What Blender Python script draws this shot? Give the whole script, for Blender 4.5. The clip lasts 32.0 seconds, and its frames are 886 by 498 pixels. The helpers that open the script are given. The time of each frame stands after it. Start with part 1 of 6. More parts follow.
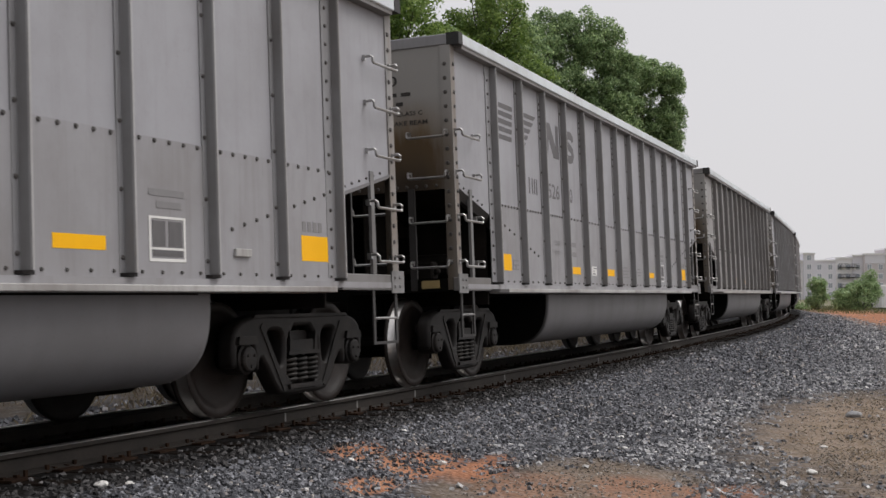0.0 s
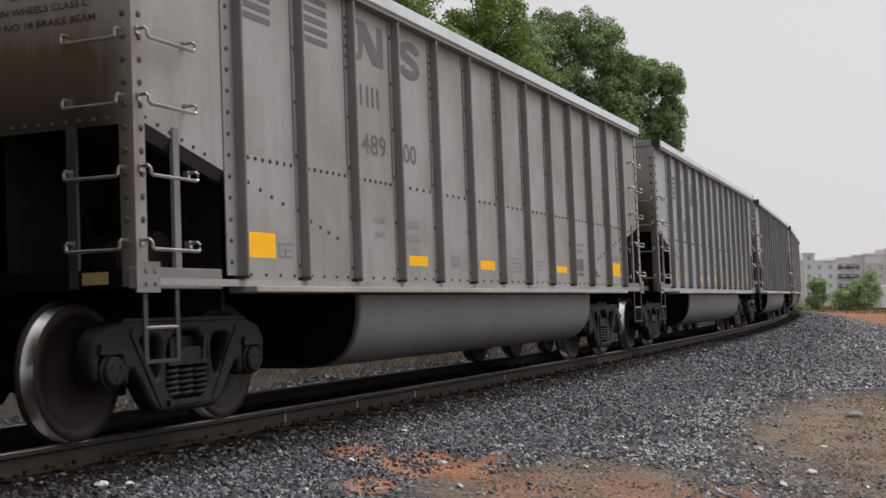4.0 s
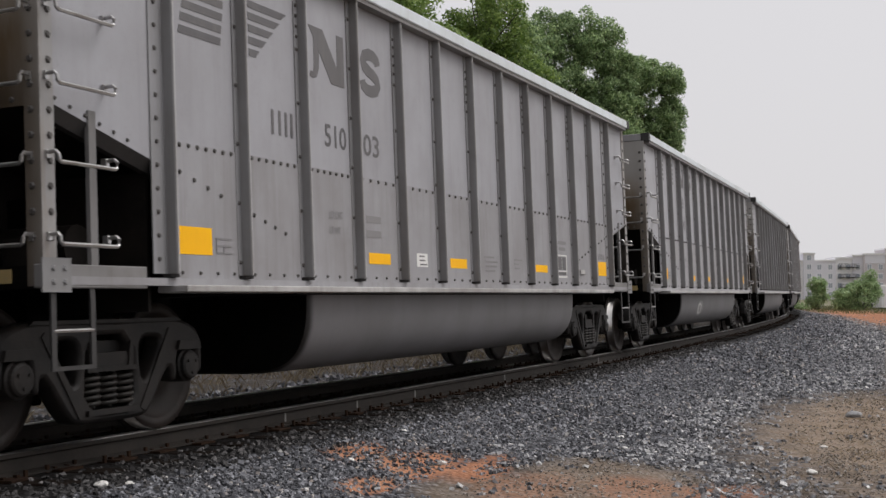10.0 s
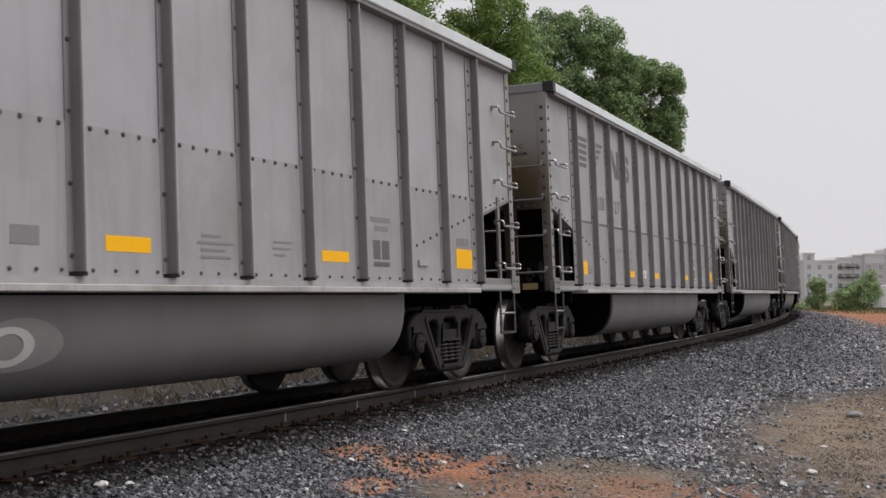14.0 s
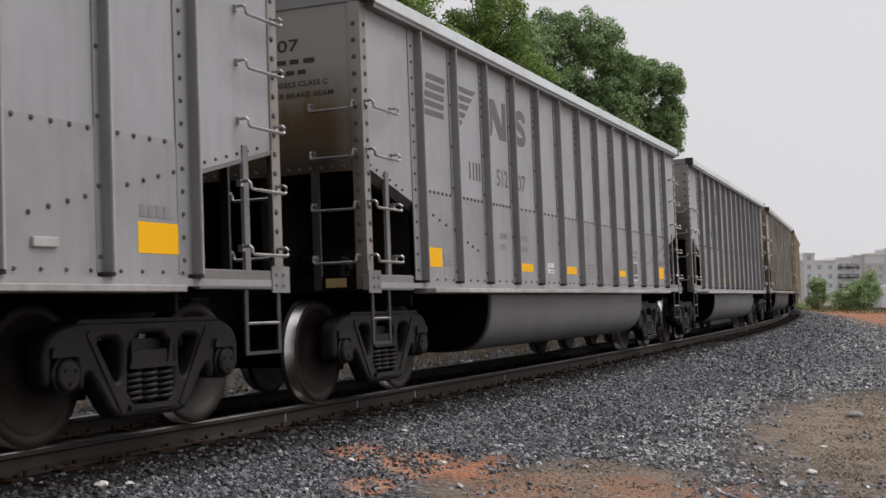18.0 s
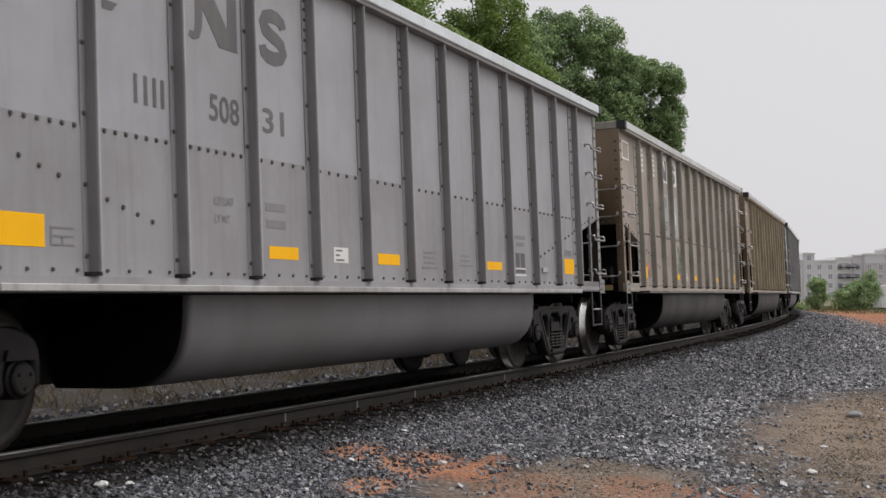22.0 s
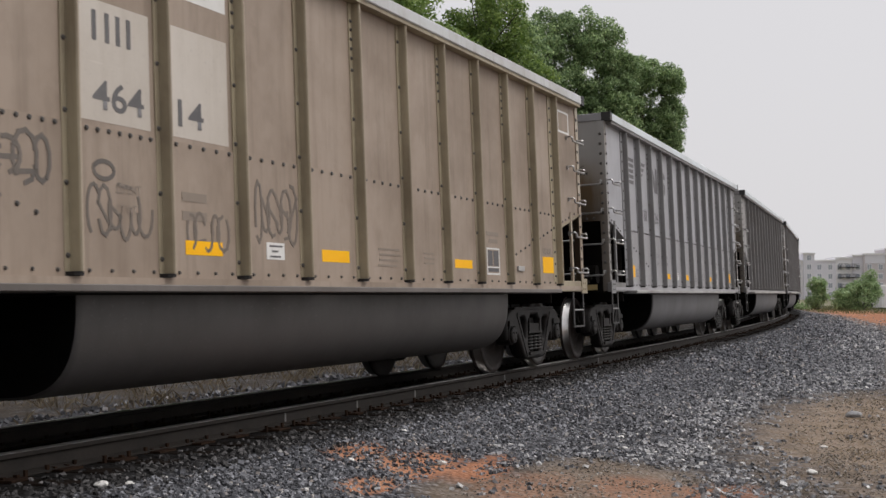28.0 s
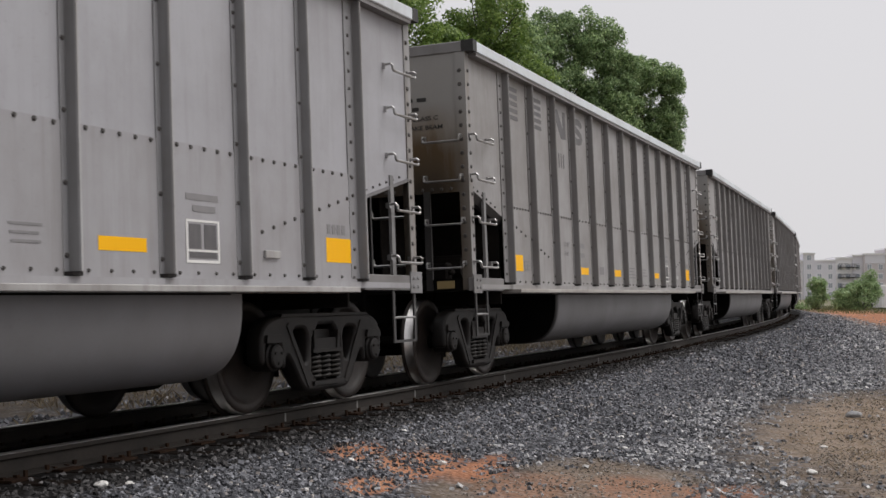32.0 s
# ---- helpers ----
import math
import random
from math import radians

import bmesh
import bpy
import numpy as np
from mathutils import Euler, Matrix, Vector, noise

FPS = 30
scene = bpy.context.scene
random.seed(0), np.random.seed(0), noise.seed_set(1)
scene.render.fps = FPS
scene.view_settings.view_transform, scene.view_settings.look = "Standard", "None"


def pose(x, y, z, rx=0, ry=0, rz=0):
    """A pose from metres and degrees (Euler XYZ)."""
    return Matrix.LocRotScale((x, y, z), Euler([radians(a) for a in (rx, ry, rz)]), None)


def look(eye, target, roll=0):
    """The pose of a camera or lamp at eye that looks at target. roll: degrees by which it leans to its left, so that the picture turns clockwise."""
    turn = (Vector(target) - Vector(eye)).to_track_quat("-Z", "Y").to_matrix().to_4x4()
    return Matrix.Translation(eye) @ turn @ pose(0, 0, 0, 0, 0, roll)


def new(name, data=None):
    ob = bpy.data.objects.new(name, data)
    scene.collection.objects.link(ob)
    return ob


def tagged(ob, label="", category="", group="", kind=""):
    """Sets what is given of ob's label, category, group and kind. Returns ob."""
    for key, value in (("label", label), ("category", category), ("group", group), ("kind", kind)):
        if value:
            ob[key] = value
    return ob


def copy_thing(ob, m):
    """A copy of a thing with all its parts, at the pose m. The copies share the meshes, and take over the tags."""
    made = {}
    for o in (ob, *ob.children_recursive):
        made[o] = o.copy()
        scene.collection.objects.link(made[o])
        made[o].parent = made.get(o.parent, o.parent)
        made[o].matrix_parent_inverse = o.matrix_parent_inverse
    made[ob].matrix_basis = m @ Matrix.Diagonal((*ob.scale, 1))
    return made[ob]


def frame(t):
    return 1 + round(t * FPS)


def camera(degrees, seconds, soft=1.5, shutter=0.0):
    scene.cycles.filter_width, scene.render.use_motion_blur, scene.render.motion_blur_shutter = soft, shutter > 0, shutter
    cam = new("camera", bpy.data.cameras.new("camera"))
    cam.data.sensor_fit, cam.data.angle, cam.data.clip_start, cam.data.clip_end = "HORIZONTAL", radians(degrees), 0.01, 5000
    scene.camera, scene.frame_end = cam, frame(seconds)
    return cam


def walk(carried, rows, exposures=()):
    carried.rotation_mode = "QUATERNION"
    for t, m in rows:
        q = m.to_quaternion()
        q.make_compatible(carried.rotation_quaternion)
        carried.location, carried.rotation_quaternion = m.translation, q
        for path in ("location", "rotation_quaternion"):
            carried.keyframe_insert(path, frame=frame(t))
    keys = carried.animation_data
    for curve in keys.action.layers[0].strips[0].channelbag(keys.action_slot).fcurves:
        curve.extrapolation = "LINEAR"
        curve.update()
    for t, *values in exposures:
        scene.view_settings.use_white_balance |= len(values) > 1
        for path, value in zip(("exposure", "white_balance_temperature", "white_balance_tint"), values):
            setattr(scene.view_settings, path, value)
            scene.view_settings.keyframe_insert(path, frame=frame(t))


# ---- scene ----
cam = camera(38.195, 32.0, shutter=0.1)
EYE = (0.0, 0.0, 0.9872)
TILT = radians(1.974)
VIEW = look(EYE, (0.0, math.cos(TILT), 0.9872 + math.sin(TILT)), 0.094)
walk(cam, [(0.0, VIEW), (32.0, VIEW)])

# ---------------------------------------------------------------- light: overcast daylight
scene.view_settings.exposure = 0.0
SUN_UP, SUN_ROUND = radians(54), radians(74)
world = bpy.data.worlds.new("overcast_sky")
scene.world = world
world.use_nodes = True
wn, wl = world.node_tree.nodes, world.node_tree.links
wn.clear()
w_out = wn.new("ShaderNodeOutputWorld")
w_bg = wn.new("ShaderNodeBackground")
w_sky = wn.new("ShaderNodeTexSky")
w_sky.sky_type, w_sky.sun_disc = "NISHITA", False
w_sky.sun_elevation, w_sky.sun_rotation = SUN_UP, SUN_ROUND
w_sky.dust_density = 6.0
w_dim = wn.new("ShaderNodeMix")
w_dim.data_type, w_dim.blend_type = "RGBA", "MULTIPLY"
w_dim.inputs[0].default_value = 1.0
wl.new(w_sky.outputs[0], w_dim.inputs[6])
w_dim.inputs[7].default_value = (0.075, 0.075, 0.075, 1)
# cloud cover: brightest round the hidden sun, dimmest opposite to it
SUN_WAY = Vector((math.sin(SUN_ROUND) * math.cos(SUN_UP), math.cos(SUN_ROUND) * math.cos(SUN_UP), math.sin(SUN_UP)))
w_co = wn.new("ShaderNodeTexCoord")
w_dot = wn.new("ShaderNodeVectorMath")
w_dot.operation = "DOT_PRODUCT"
wl.new(w_co.outputs["Generated"], w_dot.inputs[0])
w_dot.inputs[1].default_value = SUN_WAY
w_rng = wn.new("ShaderNodeMapRange")
wl.new(w_dot.outputs["Value"], w_rng.inputs[0])
w_rng.inputs[1].default_value, w_rng.inputs[2].default_value = -1.0, 1.0
w_ramp = wn.new("ShaderNodeValToRGB")
wl.new(w_rng.outputs[0], w_ramp.inputs[0])
w_el = w_ramp.color_ramp.elements
w_el[0].position, w_el[0].color = 0.10, (0.25, 0.25, 0.262, 1)
w_el[1].position, w_el[1].color = 1.0, (1.5, 1.47, 1.46, 1)
for pos, val in ((0.42, 0.47), (0.59, 0.735), (0.80, 0.775)):
    w_el.new(pos).color = (val, val * 0.983, val * 1.012, 1)
w_mix = wn.new("ShaderNodeMix")
w_mix.data_type = "RGBA"
w_mix.inputs[0].default_value = 0.92
wl.new(w_dim.outputs[2], w_mix.inputs[6])
wl.new(w_ramp.outputs[0], w_mix.inputs[7])
wl.new(w_mix.outputs[2], w_bg.inputs[0])
w_bg.inputs[1].default_value = 1.0
wl.new(w_bg.outputs[0], w_out.inputs[0])
sun = new("sun", bpy.data.lights.new("sun", "SUN"))
sun.data.energy, sun.data.angle, sun.data.color = 1.38, radians(28), (1.0, 0.98, 0.975)
sun.matrix_world = look((math.sin(SUN_ROUND) * math.cos(SUN_UP) * 50, math.cos(SUN_ROUND) * math.cos(SUN_UP) * 50, math.sin(SUN_UP) * 50), (0, 0, 0))


# ---------------------------------------------------------------- materials
def mat_new(name):
    m = bpy.data.materials.new(name)
    m.use_nodes = True
    n, l = m.node_tree.nodes, m.node_tree.links
    return m, n, l, n["Principled BSDF"]


def noise_at(n, l, vec, scale, detail=4.0, rough=0.55):
    t = n.new("ShaderNodeTexNoise")
    t.inputs["Scale"].default_value = scale
    t.inputs["Detail"].default_value = detail
    t.inputs["Roughness"].default_value = rough
    l.new(vec, t.inputs["Vector"])
    return t.outputs[0]


def ramp_of(n, l, src, stops):
    r = n.new("ShaderNodeValToRGB")
    e = r.color_ramp.elements
    while len(e) < len(stops):
        e.new(0.5)
    for k, (pos, col) in zip(e, stops):
        k.position, k.color = pos, (*col, 1) if len(col) == 3 else col
    l.new(src, r.inputs[0])
    return r.outputs[0]


def mixed(n, l, fac, a, b, mode="MIX"):
    m = n.new("ShaderNodeMix")
    m.data_type, m.blend_type = "RGBA", mode
    for sock, val in ((m.inputs[0], fac), (m.inputs[6], a), (m.inputs[7], b)):
        if hasattr(val, "is_output"):
            l.new(val, sock)
        elif isinstance(val, (int, float)):
            sock.default_value = val
        else:
            sock.default_value = (*val, 1)
    return m.outputs[2]


def object_vec(n, l, scale=(1, 1, 1), jitter=True):
    co = n.new("ShaderNodeTexCoord")
    mp = n.new("ShaderNodeMapping")
    mp.inputs["Scale"].default_value = scale
    l.new(co.outputs["Object"], mp.inputs["Vector"])
    if jitter:
        info = n.new("ShaderNodeObjectInfo")
        mul = n.new("ShaderNodeMath")
        mul.operation = "MULTIPLY"
        mul.inputs[1].default_value = 37.0
        l.new(info.outputs["Random"], mul.inputs[0])
        l.new(mul.outputs[0], mp.inputs["Location"])
    return mp.outputs[0]


def bumped(n, l, bsdf, src, strength, dist=0.01):
    b = n.new("ShaderNodeBump")
    b.inputs["Strength"].default_value = strength
    b.inputs["Distance"].default_value = dist
    l.new(src, b.inputs["Height"])
    l.new(b.outputs[0], bsdf.inputs["Normal"])


def worn_paint(name, base, grime, grime_amount, streak=0.5, rough=0.55, fleck=(0.2, 0.19, 0.18)):
    """Weathered paint: broad stains, streaks that run down, fine specks."""
    m, n, l, b = mat_new(name)
    v = object_vec(n, l)
    broad = noise_at(n, l, v, 0.9, 5, 0.6)
    run = noise_at(n, l, object_vec(n, l, (9, 9, 0.55)), 1.0, 5, 0.65)
    fine = noise_at(n, l, v, 38, 3, 0.6)
    c = mixed(n, l, ramp_of(n, l, broad, [(0.40, (0, 0, 0)), (0.78, (grime_amount,) * 3)]), base, grime)
    c = mixed(n, l, ramp_of(n, l, run, [(0.50, (0, 0, 0)), (0.80, (streak,) * 3)]), c, grime)
    blot = noise_at(n, l, object_vec(n, l, (3.2, 3.2, 1.5)), 1.6, 7, 0.68)
    c = mixed(n, l, ramp_of(n, l, blot, [(0.52, (0, 0, 0)), (0.72, (0.42 * grime_amount,) * 3)]), c, grime)
    scuff = noise_at(n, l, object_vec(n, l, (1.2, 1.2, 14)), 2.4, 4, 0.7)
    c = mixed(n, l, ramp_of(n, l, scuff, [(0.66, (0, 0, 0)), (0.74, (0.22 * grime_amount,) * 3)]), c, tuple(min(0.95, q * 1.5) for q in base))
    c = mixed(n, l, ramp_of(n, l, fine, [(0.62, (0, 0, 0)), (0.80, (0.35,) * 3)]), c, fleck)
    l.new(c, b.inputs["Base Color"])
    l.new(ramp_of(n, l, broad, [(0.3, (rough - 0.08,) * 3), (0.7, (rough + 0.15,) * 3)]), b.inputs["Roughness"])
    bumped(n, l, b, broad, 0.12, 0.02)
    return m


def grimy_metal(name, base, dust, amount=0.5, rough=0.6, metal=0.0, scale=6.0, gloss=0.5):
    m, n, l, b = mat_new(name)
    b.inputs["Specular IOR Level"].default_value = gloss
    v = object_vec(n, l)
    a = noise_at(n, l, v, scale, 6, 0.62)
    f = noise_at(n, l, v, scale * 9, 3, 0.6)
    c = mixed(n, l, ramp_of(n, l, a, [(0.38, (0, 0, 0)), (0.72, (amount,) * 3)]), base, dust)
    c = mixed(n, l, ramp_of(n, l, f, [(0.5, (0, 0, 0)), (0.8, (0.3,) * 3)]), c, dust)
    l.new(c, b.inputs["Base Color"])
    b.inputs["Metallic"].default_value = metal
    b.inputs["Roughness"].default_value = rough
    bumped(n, l, b, f, 0.25, 0.006)
    return m


def stained_end(base=(0.30, 0.292, 0.282), name="stained_end_paint"):
    """End sheets: brown run-off that spreads down the middle, near-black towards the bottom."""
    m, n, l, b = mat_new(name)
    v = object_vec(n, l, (1, 1, 1), False)
    sep = n.new("ShaderNodeSeparateXYZ")
    l.new(v, sep.inputs[0])
    far_y = n.new("ShaderNodeMath")
    far_y.operation = "ABSOLUTE"
    l.new(sep.outputs[1], far_y.inputs[0])
    side = n.new("ShaderNodeMapRange")
    l.new(far_y.outputs[0], side.inputs[0])
    side.inputs[1].default_value, side.inputs[2].default_value, side.inputs[3].default_value, side.inputs[4].default_value = 1.05, 1.40, 1.0, 0.35
    down = n.new("ShaderNodeMapRange")
    l.new(sep.outputs[2], down.inputs[0])
    down.inputs[1].default_value, down.inputs[2].default_value, down.inputs[3].default_value, down.inputs[4].default_value = 2.45, 3.05, 1.0, 0.06
    both = n.new("ShaderNodeMath")
    both.operation = "MULTIPLY"
    l.new(side.outputs[0], both.inputs[0])
    l.new(down.outputs[0], both.inputs[1])
    streaks = noise_at(n, l, object_vec(n, l, (1, 4, 0.7)), 2.0, 5, 0.65)
    gain = n.new("ShaderNodeMath")
    gain.operation = "MULTIPLY"
    gain.use_clamp = True
    l.new(both.outputs[0], gain.inputs[0])
    l.new(ramp_of(n, l, streaks, [(0.25, (0.8,) * 3), (0.7, (1.5,) * 3)]), gain.inputs[1])
    low = n.new("ShaderNodeMapRange")
    l.new(sep.outputs[2], low.inputs[0])
    low.inputs[1].default_value, low.inputs[2].default_value, low.inputs[3].default_value, low.inputs[4].default_value = 2.1, 2.75, 0.9, 0.0
    low_dark = n.new("ShaderNodeMath")
    low_dark.operation = "MULTIPLY"
    l.new(low.outputs[0], low_dark.inputs[0])
    l.new(side.outputs[0], low_dark.inputs[1])
    c = mixed(n, l, gain.outputs[0], base, (0.125, 0.078, 0.031))
    l.new(mixed(n, l, low_dark.outputs[0], c, (0.018, 0.012, 0.008)), b.inputs["Base Color"])
    b.inputs["Roughness"].default_value = 0.7
    bumped(n, l, b, streaks, 0.1, 0.01)
    return m


def dark_edged_tub():
    """Tub paint, dusty and streaked, turning near-black at its front edge."""
    m, n, l, b = mat_new("grey_tub_paint")
    v = object_vec(n, l)
    broad = noise_at(n, l, v, 1.3, 6, 0.6)
    run = noise_at(n, l, object_vec(n, l, (2.2, 2.2, 0.5)), 1.0, 5, 0.6)
    fine = noise_at(n, l, v, 34, 4, 0.6)
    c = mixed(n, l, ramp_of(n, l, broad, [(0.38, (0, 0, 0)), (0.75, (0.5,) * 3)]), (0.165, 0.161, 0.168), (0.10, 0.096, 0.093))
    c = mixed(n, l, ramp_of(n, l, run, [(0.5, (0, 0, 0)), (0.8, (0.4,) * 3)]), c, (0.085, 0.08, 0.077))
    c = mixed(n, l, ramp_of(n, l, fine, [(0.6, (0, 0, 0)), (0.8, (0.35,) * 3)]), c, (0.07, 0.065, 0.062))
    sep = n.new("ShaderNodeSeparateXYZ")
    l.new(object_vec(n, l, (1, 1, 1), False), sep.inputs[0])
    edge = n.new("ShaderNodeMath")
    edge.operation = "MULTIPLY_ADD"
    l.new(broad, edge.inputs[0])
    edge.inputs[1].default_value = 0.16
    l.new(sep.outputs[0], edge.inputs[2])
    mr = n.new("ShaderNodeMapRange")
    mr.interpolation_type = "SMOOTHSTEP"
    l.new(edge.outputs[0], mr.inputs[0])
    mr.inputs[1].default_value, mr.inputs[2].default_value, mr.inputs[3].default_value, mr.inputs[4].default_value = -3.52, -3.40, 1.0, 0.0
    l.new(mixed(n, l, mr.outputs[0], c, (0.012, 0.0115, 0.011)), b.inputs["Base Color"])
    b.inputs["Roughness"].default_value = 0.6
    b.inputs["Specular IOR Level"].default_value = 0.35
    bumped(n, l, b, broad, 0.1, 0.02)
    return m


GREY = worn_paint("grey_car_paint", (0.338, 0.336, 0.361), (0.214, 0.206, 0.21), 0.5, 0.34)
PALE_GREY = worn_paint("pale_grey_car_paint", (0.372, 0.369, 0.393), (0.235, 0.226, 0.229), 0.5, 0.34)
PALE_LOW = worn_paint("pale_lower_paint", (0.335, 0.329, 0.344), (0.21, 0.194, 0.186), 0.6, 0.55)
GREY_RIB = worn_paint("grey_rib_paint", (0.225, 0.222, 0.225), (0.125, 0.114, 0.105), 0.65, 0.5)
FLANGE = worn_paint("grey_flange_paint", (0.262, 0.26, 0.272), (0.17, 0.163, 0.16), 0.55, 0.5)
RIB_EDGE = worn_paint("worn_lit_rib_edge", (0.42, 0.415, 0.415), (0.19, 0.165, 0.145), 0.7, 0.6)
GREY_LOW = worn_paint("grey_lower_paint", (0.305, 0.3, 0.315), (0.18, 0.166, 0.16), 0.6, 0.55)
BROWN_EDGE = worn_paint("worn_lit_tan_rib_edge", (0.40, 0.33, 0.25), (0.19, 0.145, 0.10), 0.7, 0.6)
DULL_EDGE = worn_paint("dull_rib_edge", (0.27, 0.26, 0.255), (0.15, 0.135, 0.12), 0.6, 0.5)
DULL_FLANGE = worn_paint("dull_flange_paint", (0.24, 0.233, 0.235), (0.13, 0.12, 0.11), 0.6, 0.5)
GREY_DIRTY = worn_paint("dirty_grey_car_paint", (0.31, 0.30, 0.30), (0.165, 0.148, 0.132), 0.7, 0.5)
BROWN = worn_paint("faded_tan_car_paint", (0.335, 0.262, 0.205), (0.155, 0.112, 0.08), 0.7, 0.6)
UMBER = worn_paint("sooty_tan_car_paint", (0.375, 0.318, 0.275), (0.165, 0.13, 0.105), 0.7, 0.55)
UMBER_RIB = worn_paint("sooty_tan_rib_paint", (0.34, 0.325, 0.285), (0.12, 0.098, 0.074), 0.8, 0.75)
UMBER_EDGE = worn_paint("sooty_tan_rib_edge", (0.43, 0.41, 0.385), (0.15, 0.125, 0.10), 0.7, 0.55)
BROWN_RIB = worn_paint("faded_tan_rib_paint", (0.38, 0.325, 0.225), (0.14, 0.105, 0.068), 0.8, 0.7)
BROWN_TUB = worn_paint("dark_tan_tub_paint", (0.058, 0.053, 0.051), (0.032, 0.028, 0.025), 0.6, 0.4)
BROWN_SILL = worn_paint("dark_tan_sill_paint", (0.135, 0.118, 0.108), (0.06, 0.05, 0.043), 0.6, 0.5)
BROWN_CHORD = worn_paint("tan_chord_paint", (0.55, 0.565, 0.575), (0.30, 0.26, 0.22), 0.6, 0.4)
DULL_RIB = worn_paint("dull_rib_paint", (0.195, 0.187, 0.185), (0.115, 0.103, 0.094), 0.7, 0.5)
DULL_SILL = worn_paint("dull_sill_paint", (0.38, 0.355, 0.33), (0.16, 0.135, 0.115), 0.6, 0.5)
CHORD = worn_paint("pale_chord_paint", (0.66, 0.705, 0.74), (0.40, 0.39, 0.37), 0.5, 0.3)
BLACK = grimy_metal("black_cap", (0.012, 0.012, 0.012), (0.05, 0.045, 0.04), 0.4)
SILL = worn_paint("pale_sill_paint", (0.44, 0.43, 0.42), (0.12, 0.10, 0.09), 0.8, 0.6)
TUB = dark_edged_tub()
# near-black: the deep shade under the cars is put into this colour
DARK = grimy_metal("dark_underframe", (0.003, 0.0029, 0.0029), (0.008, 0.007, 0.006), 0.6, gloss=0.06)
# coal-dusted steel, blackened further for the shade in the end recesses
SOOT_SHADE = grimy_metal("coal_and_shade_black_steel", (0.008, 0.007, 0.0065), (0.024, 0.019, 0.016), 0.6, 0.8, scale=2.5, gloss=0.1)
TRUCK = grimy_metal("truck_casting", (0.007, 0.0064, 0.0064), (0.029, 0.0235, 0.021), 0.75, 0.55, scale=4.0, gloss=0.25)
SPRING = grimy_metal("spring_steel", (0.014, 0.013, 0.012), (0.04, 0.033, 0.027), 0.6, 0.45, gloss=0.3)
WHEEL = grimy_metal("rusty_wheel", (0.014, 0.0105, 0.0092), (0.032, 0.022, 0.018), 0.6, 0.55, gloss=0.25)
TREAD = grimy_metal("polished_tread", (0.62, 0.61, 0.60), (0.30, 0.28, 0.265), 0.5, 0.28, 1.0)
GRAB = grimy_metal("worn_grab_iron", (0.46, 0.455, 0.455), (0.17, 0.15, 0.135), 0.6, 0.35, 0.8)
CORNER = worn_paint("rusty_corner_paint", (0.27, 0.263, 0.26), (0.16, 0.105, 0.062), 0.75, 0.6)
BROWN_CORNER = worn_paint("rusty_tan_corner_paint", (0.37, 0.31, 0.235), (0.17, 0.08, 0.035), 0.95, 0.85)
POST = worn_paint("sooty_post_paint", (0.125, 0.12, 0.12), (0.06, 0.054, 0.048), 0.7, 0.5)
STEP_PAINT = worn_paint("sooty_step_paint", (0.034, 0.032, 0.032), (0.016, 0.014, 0.013), 0.7, 0.5)
SIDE_POST = worn_paint("grey_post_paint", (0.20, 0.195, 0.195), (0.085, 0.076, 0.07), 0.7, 0.5)
INK = worn_paint("black_stencil", (0.022, 0.021, 0.021), (0.06, 0.05, 0.04), 0.5, 0.3)
RIVET = grimy_metal("dark_rivet", (0.055, 0.05, 0.047), (0.10, 0.088, 0.08), 0.5, 0.5)
YELLOW = worn_paint("yellow_reflector", (0.98, 0.50, 0.008), (0.75, 0.36, 0.02), 0.25, 0.15, 0.5, (0.6, 0.33, 0.03))
YELLOW.node_tree.nodes["Principled BSDF"].inputs["Specular IOR Level"].default_value = 0.12
FAINT_YELLOW = worn_paint("faint_yellow_reflector", (0.50, 0.29, 0.05), (0.26, 0.2, 0.11), 0.8, 0.6)
MARK = worn_paint("dark_marking", (0.085, 0.08, 0.085), (0.20, 0.19, 0.185), 0.5, 0.3)
FAINT = worn_paint("faint_marking", (0.19, 0.183, 0.188), (0.27, 0.26, 0.26), 0.5, 0.3)
TAN_FAINT = worn_paint("faint_tan_marking", (0.22, 0.175, 0.14), (0.29, 0.235, 0.185), 0.5, 0.3)
WHITE = worn_paint("white_marking", (0.74, 0.73, 0.71), (0.45, 0.43, 0.40), 0.4, 0.3)
END_GRIME = stained_end()
END_BROWN = stained_end((0.22, 0.16, 0.11), "stained_tan_end_paint")
RAIL_TOP = grimy_metal("polished_rail_head", (0.50, 0.49, 0.48), (0.32, 0.30, 0.28), 0.4, 0.3, 1.0, 3.0)
RAIL_SIDE = grimy_metal("rusty_rail_side", (0.028, 0.0245, 0.022), (0.054, 0.045, 0.039), 0.5, 0.75, 0.0, 4.0, 0.15)
# creosoted timber, darkened further for the shade beneath the train
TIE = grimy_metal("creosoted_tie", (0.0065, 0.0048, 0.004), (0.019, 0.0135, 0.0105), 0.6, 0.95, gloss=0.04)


# ---------------------------------------------------------------- small mesh tools
def box(bm, x0, x1, y0, y1, z0, z1, m=None):
    v = [bm.verts.new((x, y, z)) for x in (x0, x1) for y in (y0, y1) for z in (z0, z1)]
    if m is not None:
        for q in v:
            q.co = m @ q.co
    for f in ((0, 1, 3, 2), (4, 6, 7, 5), (0, 4, 5, 1), (2, 3, 7, 6), (0, 2, 6, 4), (1, 5, 7, 3)):
        bm.faces.new([v[i] for i in f])
    return v


